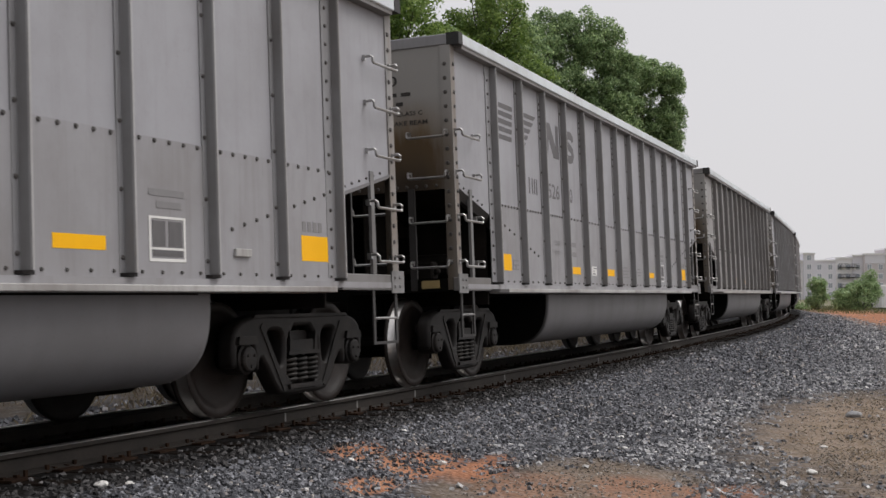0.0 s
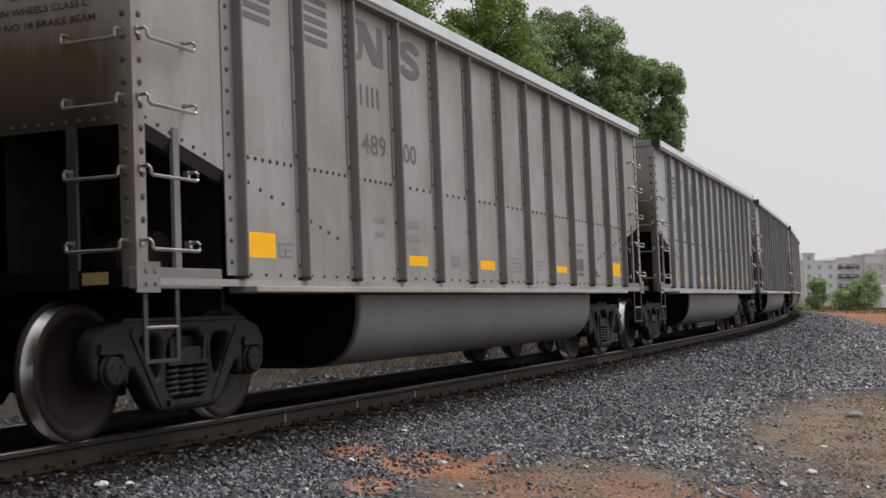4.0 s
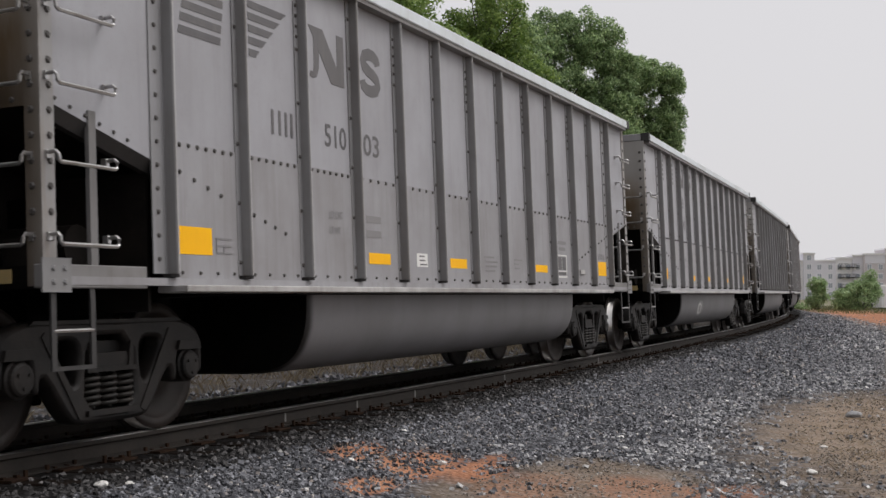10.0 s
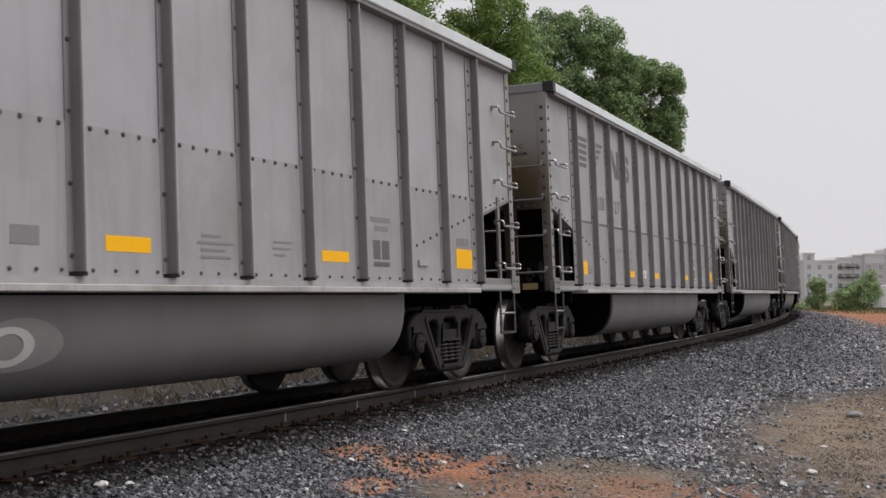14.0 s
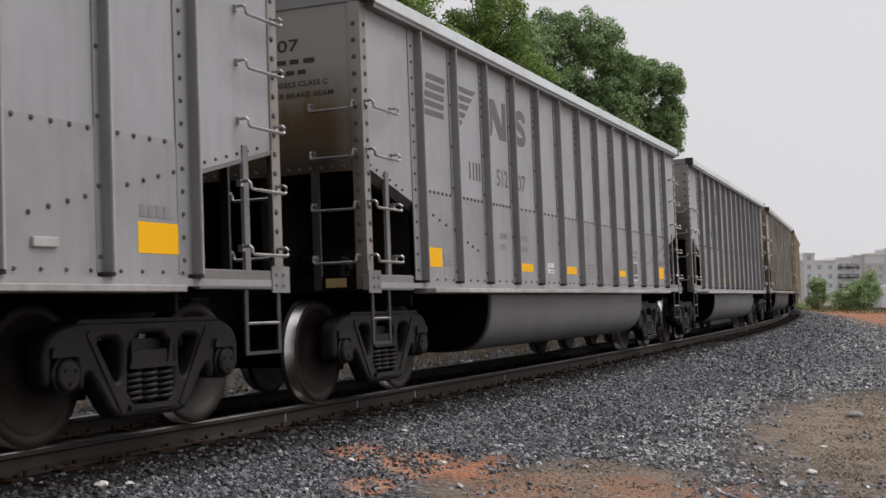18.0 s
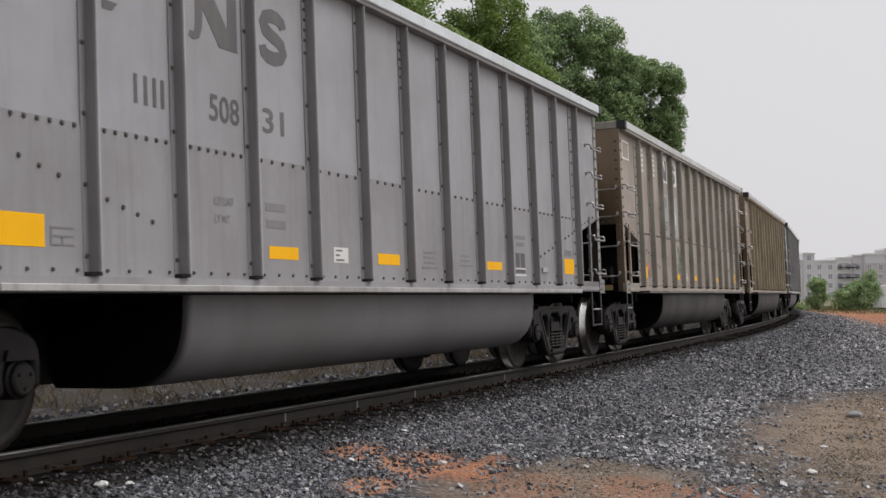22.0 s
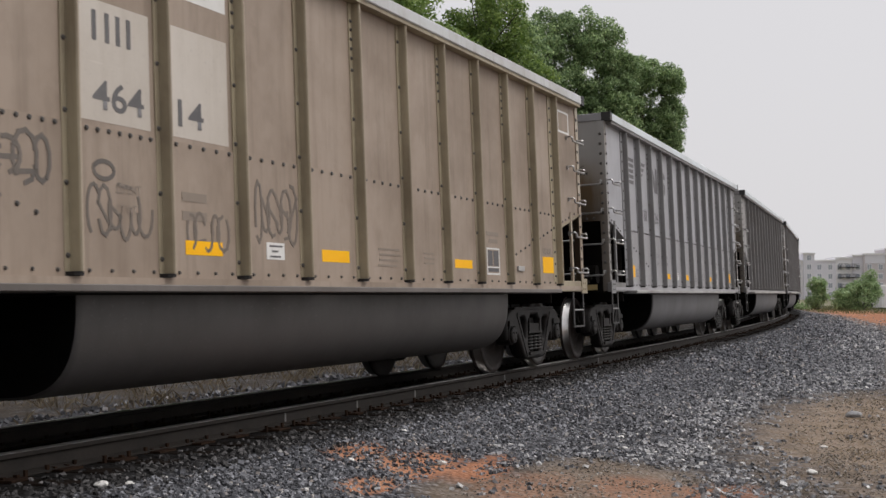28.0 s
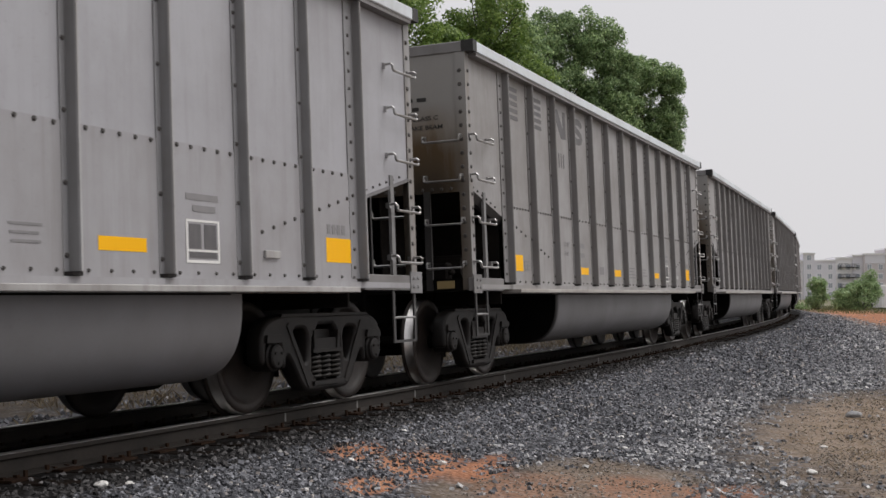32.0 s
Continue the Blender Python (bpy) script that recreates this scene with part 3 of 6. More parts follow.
def build_stones():
    def keep(s, y):
        bare = max(min(0.999, patch(DIRT, s, y) * 1.7), patch(CLAY, s, y) * 0.75)
        under = 0.12 if y > -1.22 else 1.0
        return (1 - bare) * under * (1 - oily(y)) * (1 - dusty(s, y))

    def pale(s, y):
        bare = max(min(0.99, patch(DIRT, s, y) * 1.25), patch(CLAY, s, y) * 0.75)
        return (1 - bare) * (1 - oily(y)) * dusty(s, y)

    def dusty(s, y):
        """Share of the stones that the dust of the dirt road has paled."""
        return max(0.85 * patch(DUST, s, y), 0.85 * min(1.0, max(0.0, (-y - 2.2) / 2.2)))

    def oily(y):
        return min(1.0, max(0.0, (y + 1.85) / 0.4))
    lab = "loose angular grey granite ballast stones"
    stone_field("ballast_stones", 95000, (4.0, 12.0), (-6.2, -1.0), (0.013, 0.036), STONE, keep, 1, lab)
    stone_field("ballast_stones", 60000, (12.0, 22.0), (-6.4, -1.0), (0.018, 0.044), STONE, keep, 2, lab)
    stone_field("ballast_stones", 32000, (22.0, 42.0), (-6.4, -1.0), (0.03, 0.066), STONE, keep, 3, lab)
    stone_field("ballast_stones", 5000, (-4.0, 4.0), (-5.0, -0.95), (0.04, 0.08), STONE, keep, 4, lab)
    stone_field("ballast_stones", 9000, (3.0, 40.0), (0.9, 4.2), (0.05, 0.09), STONE, lambda s, y: 1.0, 6, lab)
    stone_field("ballast_stones", 26000, (5.0, 13.0), (-6.6, -1.5), (0.006, 0.019), DIRT_STONE, lambda s, y: max(patch(DIRT, s, y), patch(CLAY, s, y)), 14, "fine grit and pebbles scattered on the dirt")
    stone_field("ballast_stones", 12000, (13.0, 24.0), (-6.6, -1.5), (0.008, 0.022), DIRT_STONE, lambda s, y: max(patch(DIRT, s, y), patch(CLAY, s, y)), 7, "small loose stones scattered on the dirt")
    stone_field("ballast_stones", 26000, (42.0, 95.0), (-6.0, -1.0), (0.045, 0.095), STONE, keep, 9, lab)
    stone_field("ballast_stones", 80000, (5.0, 34.0), (-6.4, -1.6), (0.020, 0.048), DUSTY_STONE, lambda s, y: 0.8 * pale(s, y) * (1.0 if s < 18 else 0.55), 11, "pale dust-covered granite ballast stones")
    stone_field("ballast_stones", 16000, (34.0, 95.0), (-6.4, -1.6), (0.045, 0.09), DUSTY_STONE, pale, 12, "pale dust-covered granite ballast stones")
    stone_field("ballast_stones", 26000, (3.0, 30.0), (-1.95, -1.0), (0.014, 0.038), OILY_STONE, lambda s, y: oily(y) * 0.7 * (0.25 if y > -1.25 else 1.0), 10, "grime-blackened ballast stones beside the rail")
    # a few pale stones that stand out
    rnd = random.Random(8)
    for s, y, r in ((6.2, -1.46, 0.05), (6.34, -1.55, 0.038), (8.5, -1.95, 0.03), (9.9, -1.75, 0.03), (9.2, -2.4, 0.04), (12.4, -3.0, 0.04), (16.2, -4.95, 0.10), (11.0, -5.0, 0.045), (13.0, -4.9, 0.04), (11.4, -3.3, 0.035)):
        bm = bmesh.new()
        bmesh.ops.create_icosphere(bm, subdivisions=2, radius=r)
        for v in bm.verts:
            v.co *= 1 + 0.28 * noise.noise(v.co * (1.3 / r) + Vector((s, y, 0)))
            v.co.z *= 0.5
        x, yy, z = surface(s, y)
        ob = new("stone", mesh_of("stone", bm, GREY_STONE if r > 0.08 else PALE_STONE))
        ob.matrix_basis = pose(x, yy, z + r * 0.22, rnd.uniform(-9, 9), rnd.uniform(-9, 9), rnd.uniform(0, 180))
        tagged(ob, "pale quartz stone lying on the gravel", "stone", "pale stones")


def sweep(name, outline, y_mid, s0, s1, ds, material, parent):
    """A closed outline (y, z) carried along the track."""
    verts, faces = [], []
    ss = np.arange(s0, s1 + ds / 2, ds)
    k = len(outline)
    for s in ss:
        m = track_pose(s)
        verts += [tuple(m @ Vector((0, y_mid + y, z))) for y, z in outline]
    for i in range(len(ss) - 1):
        for j in range(k):
            faces.append((i * k + j, i * k + (j + 1) % k, (i + 1) * k + (j + 1) % k, (i + 1) * k + j))
    ob = new(name, quick(name, verts, faces, material))
    ob.parent = parent
    return ob


def build_track():
    for side in (-1, 1):
        rail = new("rail")
        tagged(rail, "long steel rail with a polished head and rusty web", "rail", "rails of the track")
        y = side * GAUGE_Y
        sweep("rail_table", [(-0.022, 0.0005), (0.022, 0.0005), (0.031, -0.0025), (0.0355, -0.009), (-0.0355, -0.009), (-0.031, -0.0025)], y, -60, 190, 0.5, RAIL_TOP, rail)
        sweep("rail_head", [(-0.036, -0.0092), (0.036, -0.0092), (0.036, -0.036), (0.012, -0.048), (-0.012, -0.048), (-0.036, -0.036)], y, -60, 190, 0.5, RAIL_SIDE, rail)
        sweep("rail_web", [(-0.009, -0.046), (0.009, -0.046), (0.009, -0.130), (-0.009, -0.130)], y, -60, 190, 0.5, RAIL_SIDE, rail)
        sweep("rail_foot", [(-0.012, -0.125), (0.012, -0.125), (0.072, -0.143), (0.072, -0.155), (-0.072, -0.155), (-0.072, -0.143)], y, -60, 190, 0.5, RAIL_SIDE, rail)
        if side < 0:
            bm = bmesh.new()
            box(bm, -0.014, 0.014, y - 0.0125, y - 0.0095, -0.125, -0.050)
            tick = mesh_of("paint_tick", bm, DULL_RIB)
            for s in (9.6, 11.0, 12.4, 15.3, 20.0, 24.0):
                q = same("paint_tick", tick, rail)
                q.matrix_basis = track_pose(s)
    bm = bmesh.new()
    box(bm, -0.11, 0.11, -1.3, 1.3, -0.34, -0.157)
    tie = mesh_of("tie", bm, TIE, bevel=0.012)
    plates, spikes = [], []
    for side in (-1, 1):
        y = side * GAUGE_Y
        bm = bmesh.new()
        box(bm, -0.10, 0.10, y - 0.19, y + 0.19, -0.159, -0.143)
        plates.append(mesh_of("tie_plate", bm, RUSTY_PLATE))
        bm = bmesh.new()
        for dy in (-0.085, 0.085):
            for dx in (-0.06, 0.06):
                box(bm, dx - 0.012, dx + 0.012, y + dy - 0.016, y + dy + 0.016, -0.155, -0.128)
        for dx in (-0.135, 0.135):
            box(bm, dx - 0.013, dx + 0.013, y - 0.10, y + 0.10, -0.225, -0.150)
            for q in (-0.10, 0.082):
                box(bm, dx - 0.013, dx + 0.013, y + q, y + q + 0.018, -0.152, -0.108)
        spikes.append(mesh_of("rail_fastening", bm, RUSTY_PLATE))
    rnd = random.Random(5)
    s = -22.0
    while s < 72:
        t = new("tie", tie)
        t.matrix_basis = track_pose(s) @ pose(0, rnd.uniform(-0.05, 0.05), rnd.uniform(-0.008, 0.0), 0, 0, rnd.uniform(-1.2, 1.2))
        tagged(t, "dark creosoted timber tie bedded in ballast", "tie", "ties of the track")
        for me in plates:
            same("tie_plate", me, t)
        for me in spikes:
            tagged(same("rail_fastening", me, t), kind="stuff")
        s += 0.52


RUSTY_PLATE = grimy_metal("rusty_tie_plate", (0.018, 0.011, 0.008), (0.05, 0.029, 0.019), 0.7, 0.9, gloss=0.05)
build_ground()
build_track()


# ---------------------------------------------------------------- the coal cars
HALF = 7.0        # to the end of the body
SIDE = 1.40         # side sheet
RIBS = [0.19 + 0.951 * k for k in range(-6, 7)]


def grab_iron(along, y_side, a, b, z, out, sag=0.0):
    """A bent bar that stands off its wall. along: 'x' on a side wall, 'y' on an end wall."""
    bm = bmesh.new()
    pts = [(a, 0.0, z + 0.06), (a, out * 0.8, z + 0.062), (a, out, z + 0.045), (a + 0.005, out, z + 0.012), (a + 0.022, out, z), (b - 0.022, out, z), (b - 0.005, out, z + 0.012), (b, out, z + 0.045), (b, out * 0.8, z + 0.062), (b, 0.0, z + 0.06)]
    if along == "x":
        pts = [(p[0], y_side + math.copysign(p[1], y_side), p[2]) for p in pts]
    else:
        pts = [(y_side + math.copysign(p[1], y_side), p[0], p[2]) for p in pts]
    tube(bm, pts, 0.013, 6)
    for q in (a, b):
        if along == "x":
            box(bm, q - 0.016, q + 0.016, y_side - 0.015, y_side + 0.026, z + 0.025, z + 0.075)
        else:
            box(bm, y_side - 0.015, y_side + 0.026, q - 0.016, q + 0.016, z + 0.025, z + 0.075)
    return bm


def rivet_row(bm, pts, normal, r=0.019):
    """Low round heads along a row."""
    nx, ny = normal
    for x, y, z in pts:
        ring, top = [], []
        for k in range(6):
            t = math.pi * k / 3
            c, s = math.cos(t), math.sin(t)
            ring.append(bm.verts.new((x + (c * r if ny else 0), y + (c * r if nx else 0), z + s * r)))
            top.append(bm.verts.new((x + (c * r * 0.6 if ny else nx * 0.013), y + (c * r * 0.6 if nx else ny * 0.013), z + s * r * 0.6)))
        for k in range(6):
            bm.faces.new((ring[k], ring[(k + 1) % 6], top[(k + 1) % 6], top[k]))
        bm.faces.new(top)


def slant(x):
    """Lower edge of the side sheet over the end openings."""
    return 1.865 + (abs(x) - (6.16 if x > 0 else 5.92)) * 0.243


def build_wheelset(car, x):
    bm = bmesh.new()
    tube(bm, [(0, -1.02, 0), (0, 1.02, 0)], 0.075, 12)
    ws = part("wheelset", bm, DARK, car, "dark steel axle with two wheels")
    ws.location = (x, 0, 0.457)
    for side in (-1, 1):
        bm = bmesh.new()
        i, o = side * 0.677, side * 0.818
        prof = [(o, 0.03), (o + side * 0.012, 0.11), (o - side * 0.03, 0.17), (o - side * 0.052, 0.30), (o - side * 0.012, 0.375), (o, 0.385), (o, 0.452), (o - side * 0.006, 0.456),
                (i + side * 0.04, 0.460), (i + side * 0.03, 0.484), (i + side * 0.008, 0.484), (i, 0.46), (i, 0.38), (i + side * 0.05, 0.30), (i + side * 0.02, 0.12), (i, 0.03)]
        lathe(bm, prof, "y", (0, 0, 0), 40)
        me = mesh_of("wheel", bm, [WHEEL, TREAD], True)
        for p in me.polygons:
            r = math.hypot(p.center.x, p.center.z)
            p.material_index = 1 if 0.453 < r < 0.4655 else 0
        same("wheel", me, ws)
    return ws


def rounded(pts, times=2):
    """Cuts the corners of a closed outline."""
    for _ in range(times):
        out = []
        for a, b in zip(pts, pts[1:] + pts[:1]):
            out += [(a[0] * 0.78 + b[0] * 0.22, a[1] * 0.78 + b[1] * 0.22), (a[0] * 0.22 + b[0] * 0.78, a[1] * 0.22 + b[1] * 0.78)]
        pts = out
    return pts


def cast_plate(name, outlines, thick, edge, material):
    """A casting: outlines (the first outside, the rest holes) filled, thickened and rounded at its edges; it stands in x and z."""
    cu = bpy.data.curves.new(name, "CURVE")
    cu.dimensions, cu.fill_mode = "2D", "BOTH"
    cu.extrude, cu.bevel_depth, cu.bevel_resolution, cu.offset = thick / 2 - edge, edge, 1, -edge
    for o in outlines:
        sp = cu.splines.new("POLY")
        sp.points.add(len(o) - 1)
        for q, (x, z) in zip(sp.points, o):
            q.co = (x, z, 0, 1)
        sp.use_cyclic_u = True
    tmp = bpy.data.objects.new(name, cu)
    scene.collection.objects.link(tmp)
    me = bpy.data.meshes.new_from_object(tmp)
    bpy.data.objects.remove(tmp)
    me.transform(Matrix.Rotation(radians(90), 4, "X"))
    me.materials.clear()
    me.materials.append(material)
    me.polygons.foreach_set("use_smooth", [True] * len(me.polygons))
    me.name = name
    return me


def side_frame_mesh():
    half = [(0.0, 0.79), (0.45, 0.80), (0.76, 0.80), (0.96, 0.755), (1.06, 0.68), (1.09, 0.56), (1.08, 0.40), (1.02, 0.39), (1.01, 0.53), (0.98, 0.60), (0.82, 0.60), (0.765, 0.53), (0.765, 0.36), (0.70, 0.35), (0.69, 0.45), (0.64, 0.45), (0.42, 0.165), (0.32, 0.135), (0.0, 0.135)]
    outer = rounded(half + [(-x, z) for x, z in half[-2:0:-1]], 1)
    holes = [rounded([(-0.235, 0.70), (0.235, 0.70), (0.275, 0.20), (-0.275, 0.20)], 1)]
    for q in (-1, 1):
        holes.append(rounded([(q * 0.315, 0.675), (q * 0.57, 0.675), (q * 0.55, 0.58), (q * 0.40, 0.38), (q * 0.33, 0.40)], 2))
    return cast_plate("side_frame", [outer] + holes, 0.15, 0.03, TRUCK)


frame_mesh = side_frame_mesh()


def build_truck(car, x0):
    def at(name, bm, material, label="", smooth=False):
        q = part(name, bm, material, car, label, smooth)
        q.location = (x0, 0, 0)
        return q
    bm = bmesh.new()
    box(bm, -0.20, 0.20, -1.0, 1.0, 0.50, 0.66)
    box(bm, -0.28, 0.28, -0.3, 0.3, 0.60, 0.80)
    at("bolster", bm, TRUCK)
    for side in (-1, 1):
        y0, y1 = side * 0.93, side * 1.07
        fr = same("side_frame", frame_mesh, car, pose(x0, side * 1.0, 0), "dusty dark cast-steel truck side frame")
        bm = bmesh.new()
        box(bm, -0.27, 0.27, side * 0.90, side * 1.10, 0.185, 0.222)
        at("spring_seat", bm, TRUCK)
        # raised rims on the diagonals and along the top
        bm = bmesh.new()
        for q in (-1, 1):
            prism(bm, [(q * 0.685, 0.70), (q * 0.655, 0.73), (q * 0.30, 0.20), (q * 0.345, 0.175)], "y", side * 1.06, side * 1.084)
        prism(bm, [(-0.80, 0.775), (0.80, 0.775), (0.76, 0.80), (-0.76, 0.80)], "y", side * 1.06, side * 1.09)
        at("frame_rim", bm, TRUCK)
        for q in (-1, 1):
            bm = bmesh.new()
            prism(bm, [(q * 0.745, 0.57), (q * 1.035, 0.57), (q * 1.02, 0.635), (q * 0.77, 0.635)], "y", side * 0.90, side * 1.10)
            at("bearing_adapter", bm, TRUCK)
        bm = bmesh.new()
        box(bm, -0.26, 0.26, side * 0.94, side * 1.09, 0.462, 0.492)
        prism(bm, [(-0.21, 0.49), (0.21, 0.49), (0.17, 0.585), (-0.17, 0.585)], "y", side * 0.94, side * 1.075)
        for q in (-1, 1):
            prism(bm, [(q * 0.175, 0.49), (q * 0.232, 0.49), (q * 0.232, 0.655), (q * 0.205, 0.655)], "y", side * 0.95, side * 1.085)
        at("bolster_end", bm, TRUCK)
        for q in (-0.175, 0.0, 0.175):
            bm = bmesh.new()
            turns, seg = 5.5, 12
            pts = [(q + 0.073 * math.cos(2 * math.pi * k / seg), side * 1.015 + 0.073 * math.sin(2 * math.pi * k / seg), 0.232 + 0.222 * k / (turns * seg)) for k in range(int(turns * seg) + 1)]
            tube(bm, pts, 0.0165, 5)
            at("spring", bm, SPRING, "", True)
        for q in (-0.889, 0.889):
            bm = bmesh.new()
            lathe(bm, [(side * 0.90, 0.12), (side * 1.07, 0.12), (side * 1.08, 0.105), (side * 1.105, 0.10), (side * 1.115, 0.085), (side * 1.118, 0.03)], "y", (q, 0, 0.457), 20)
            for k in range(3):
                t = 2 * math.pi * k / 3 + 0.5
                bx, bz = q + 0.055 * math.cos(t), 0.457 + 0.055 * math.sin(t)
                lathe(bm, [(side * 1.11, 0.014), (side * 1.126, 0.012)], "y", (bx, 0, bz), 6)
            at("bearing_cap", bm, TRUCK)
    bm = bmesh.new()
    for q in (-0.36, 0.36):
        box(bm, q - 0.05, q + 0.05, -0.75, 0.75, 0.30, 0.40)
        for side in (-1, 1):
            box(bm, q - 0.05 + math.copysign(0.03, q), q + 0.05 + math.copysign(0.05, q), side * 0.70, side * 0.80, 0.27, 0.50)
    at("brake_beam", bm, DARK)


def tub_outline(side, n=14):
    """Half section of a tub: round outside and below, straight on the inner side."""
    pts = [(side * (0.74 + 0.64 * math.cos(t) ** 0.62), 0.955 - 0.64 * math.sin(t) ** 0.74) for t in (0.5 * math.pi * k / n for k in range(n))]
    return pts + [(side * 0.74, 0.315), (side * 0.26, 0.325), (side * 0.20, 0.40), (side * 0.20, 0.955)]


FRONT = 6.83


def tub_side(z):
    """How far out the round side of a tub lies at a height."""
    t = math.asin(min(1.0, max(0.0, (0.955 - z) / 0.64)) ** (1 / 0.74))
    return 0.74 + 0.64 * math.cos(t) ** 0.62


def reach(e):
    """How far the body goes from its middle towards an end."""
    return HALF if e > 0 else FRONT


def build_car():
    car = new("coal_car")
    bm = bmesh.new()
    # dark piece that stands for the shade at a rib's open bottom
    prism(bm, [(-0.135, -1.404), (0.005, -1.404), (-0.02, -1.455), (-0.05, -1.478), (-0.085, -1.478), (-0.115, -1.455)], "z", 1.060, 1.0835)
    foot_shade_mesh = mesh_of("rib_foot", bm, TRUCK)
    # side walls: a sheet between each two ribs, in an upper and a lower course
    for side in (-1, 1):
        for i in range(12):
            a, b = RIBS[i], RIBS[i + 1]
            bm = bmesh.new()
            box(bm, a, b, side * (SIDE - 0.012), side * SIDE, 1.985, 3.60)
            part("side_panel", bm, GREY, car)
            bm = bmesh.new()
            box(bm, a, b, side * (SIDE - 0.012), side * (SIDE + 0.006), 1.0, 1.985)
            part("side_panel", bm, GREY_LOW, car)
        for e in (-1, 1):
            foot = RIBS[0] if e < 0 else RIBS[12]
            bm = bmesh.new()
            prism(bm, [(foot, slant(foot)), (e * reach(e), slant(e * reach(e))), (e * reach(e), 3.60), (foot, 3.60)], "y", side * (SIDE - 0.012), side * SIDE)
            part("side_panel", bm, GREY, car)
            # lip along the slanted edge: a folded angle, deep and sooty in front, thin and pale behind
            deep, out = (0.030, 0.012) if e > 0 else (0.075, 0.004)
            bm = bmesh.new()
            prism(bm, [(foot, slant(foot) - deep), (e * reach(e), slant(e * reach(e)) - deep), (e * reach(e), slant(e * reach(e)) + 0.004), (foot, slant(foot) + 0.004)], "y", side * (SIDE - 0.10), side * (SIDE + out))
            lip = part("slope_edge", bm, FLANGE if e > 0 else STEP_PAINT, car)
            for v in lip.data.vertices:
                if abs(v.co.y) > SIDE - 0.05 and v.co.z < slant(v.co.x) - 0.02:
                    v.co.y -= side * (0.05 if e < 0 else 0.01)
        # ribs: a flanged post with its web and narrow outer face
        for i, x in enumerate(RIBS):
            wide = 0.10 if i in (0, 12) else 0.0
            bm = bmesh.new()
            y0, y1 = side * SIDE, side * 1.487
            base = y0 + side * 0.010
            prism(bm, [(x - 0.14 - wide, y0), (x + 0.01 + wide / 2, y0), (x + 0.01 + wide / 2, base), (x - 0.038, base), (x - 0.052, y1 - side * 0.003), (x - 0.060, y1 + side * 0.001), (x - 0.072, y1), (x - 0.080, y1 - side * 0.010), (x - 0.086, base), (x - 0.14 - wide, base)], "z", 1.085, 3.513)
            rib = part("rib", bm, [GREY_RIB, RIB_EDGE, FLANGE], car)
            # light put into the paint: worn outer faces paler, webs darker
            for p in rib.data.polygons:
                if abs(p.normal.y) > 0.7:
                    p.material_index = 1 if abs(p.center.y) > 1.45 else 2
            same("rib_foot", foot_shade_mesh, car, pose(x, 0, 0, 0, 0, 0 if side < 0 else 180) if side < 0 else pose(x - 0.13, 0, 0, 0, 0, 180))
        # seam rivets and the rivets of the ribs
        bm = bmesh.new()
        yy = side * (SIDE + 0.006)
        for i in range(12):
            a, b = RIBS[i] + 0.09, RIBS[i + 1] - 0.20
            n = 7 if i < 3 else 5
            rivet_row(bm, [(a + (b - a) * k / (n - 1), yy, 1.965) for k in range(n)], (0, side))
            rivet_row(bm, [(a + (b - a) * k / 3, yy, 1.095) for k in range(4)], (0, side), 0.015)
        for e in (-1, 1):
            heads = (4.21, 4.38, 4.55, 4.71, 5.12, 5.29, 5.45, 5.62) if e > 0 else (5.43, 5.255, 5.085, 4.915, 4.46, 4.30, 4.15, 3.99)
            rivet_row(bm, [(e * x, yy, 1.778 + (x - (5.66 if e > 0 else 5.43)) * 0.2475) for x in heads], (0, side))
            rivet_row(bm, [(e * (6.70 - 0.14 * k), side * SIDE, slant(e * (6.70 - 0.14 * k)) + 0.045) for k in range(6)], (0, side), 0.015)
            rivet_row(bm, [(e * (reach(e) - 0.067), side * (SIDE + 0.012), 1.28 + 0.148 * k) for k in range(15)], (0, side), 0.025)
        for i, x in enumerate(RIBS):
            n = 15 if i in (0, 12) else 6
            for dx in (-0.112, -0.014):
                d = dx * (1.6 if i in (0, 12) else 1)
                rivet_row(bm, [(x + d, side * (SIDE + 0.010), 1.18 + (3.35 - 1.18) * k / (n - 1)) for k in range(n)], (0, side))
        for i in (2, 4, 6, 8, 10):
            rivet_row(bm, [(RIBS[i] - 0.112, side * (SIDE + 0.010), 3.02 + 0.085 * k) for k in range(4)], (0, side), 0.018)
        part("rivets", bm, RIVET, car, kind="stuff")
        # side sill: riveted strip and the pale plate that stands out below
        bm = bmesh.new()
        box(bm, -FRONT + 0.01, HALF - 0.01, side * 1.36, side * 1.435, 1.005, 1.055)
        part("side_sill", bm, GREY_LOW, car)
        bm = bmesh.new()
        box(bm, -5.565, 5.565, side * 1.30, side * 1.538, 0.960, 1.006)
        part("sill_plate", bm, SILL, car, "pale worn steel plate along the bottom edge", bevel=0.006)
        # top chord
        bm = bmesh.new()
        box(bm, -FRONT + 0.10, HALF - 0.10, side * 1.385, side * 1.515, 3.550, 3.670)
        part("top_chord", bm, CHORD, car, "pale blue-grey top rail", bevel=0.01)
        # strip added as the shadow line below the top chord
        bm = bmesh.new()
        box(bm, -FRONT + 0.12, HALF - 0.12, side * 1.402, side * 1.498, 3.512, 3.549)
        part("chord_angle", bm, DULL_RIB, car, "strip added for the shade under the top rail")
        # tub
        bm = bmesh.new()
        ol = tub_outline(side)
        secs = [(-3.60, 0.97), (-3.585, 0.99), (-3.55, 1.0), (3.90, 1.0), (3.96, 0.985), (3.99, 0.95)]
        rows = []
        cy = side * 0.80
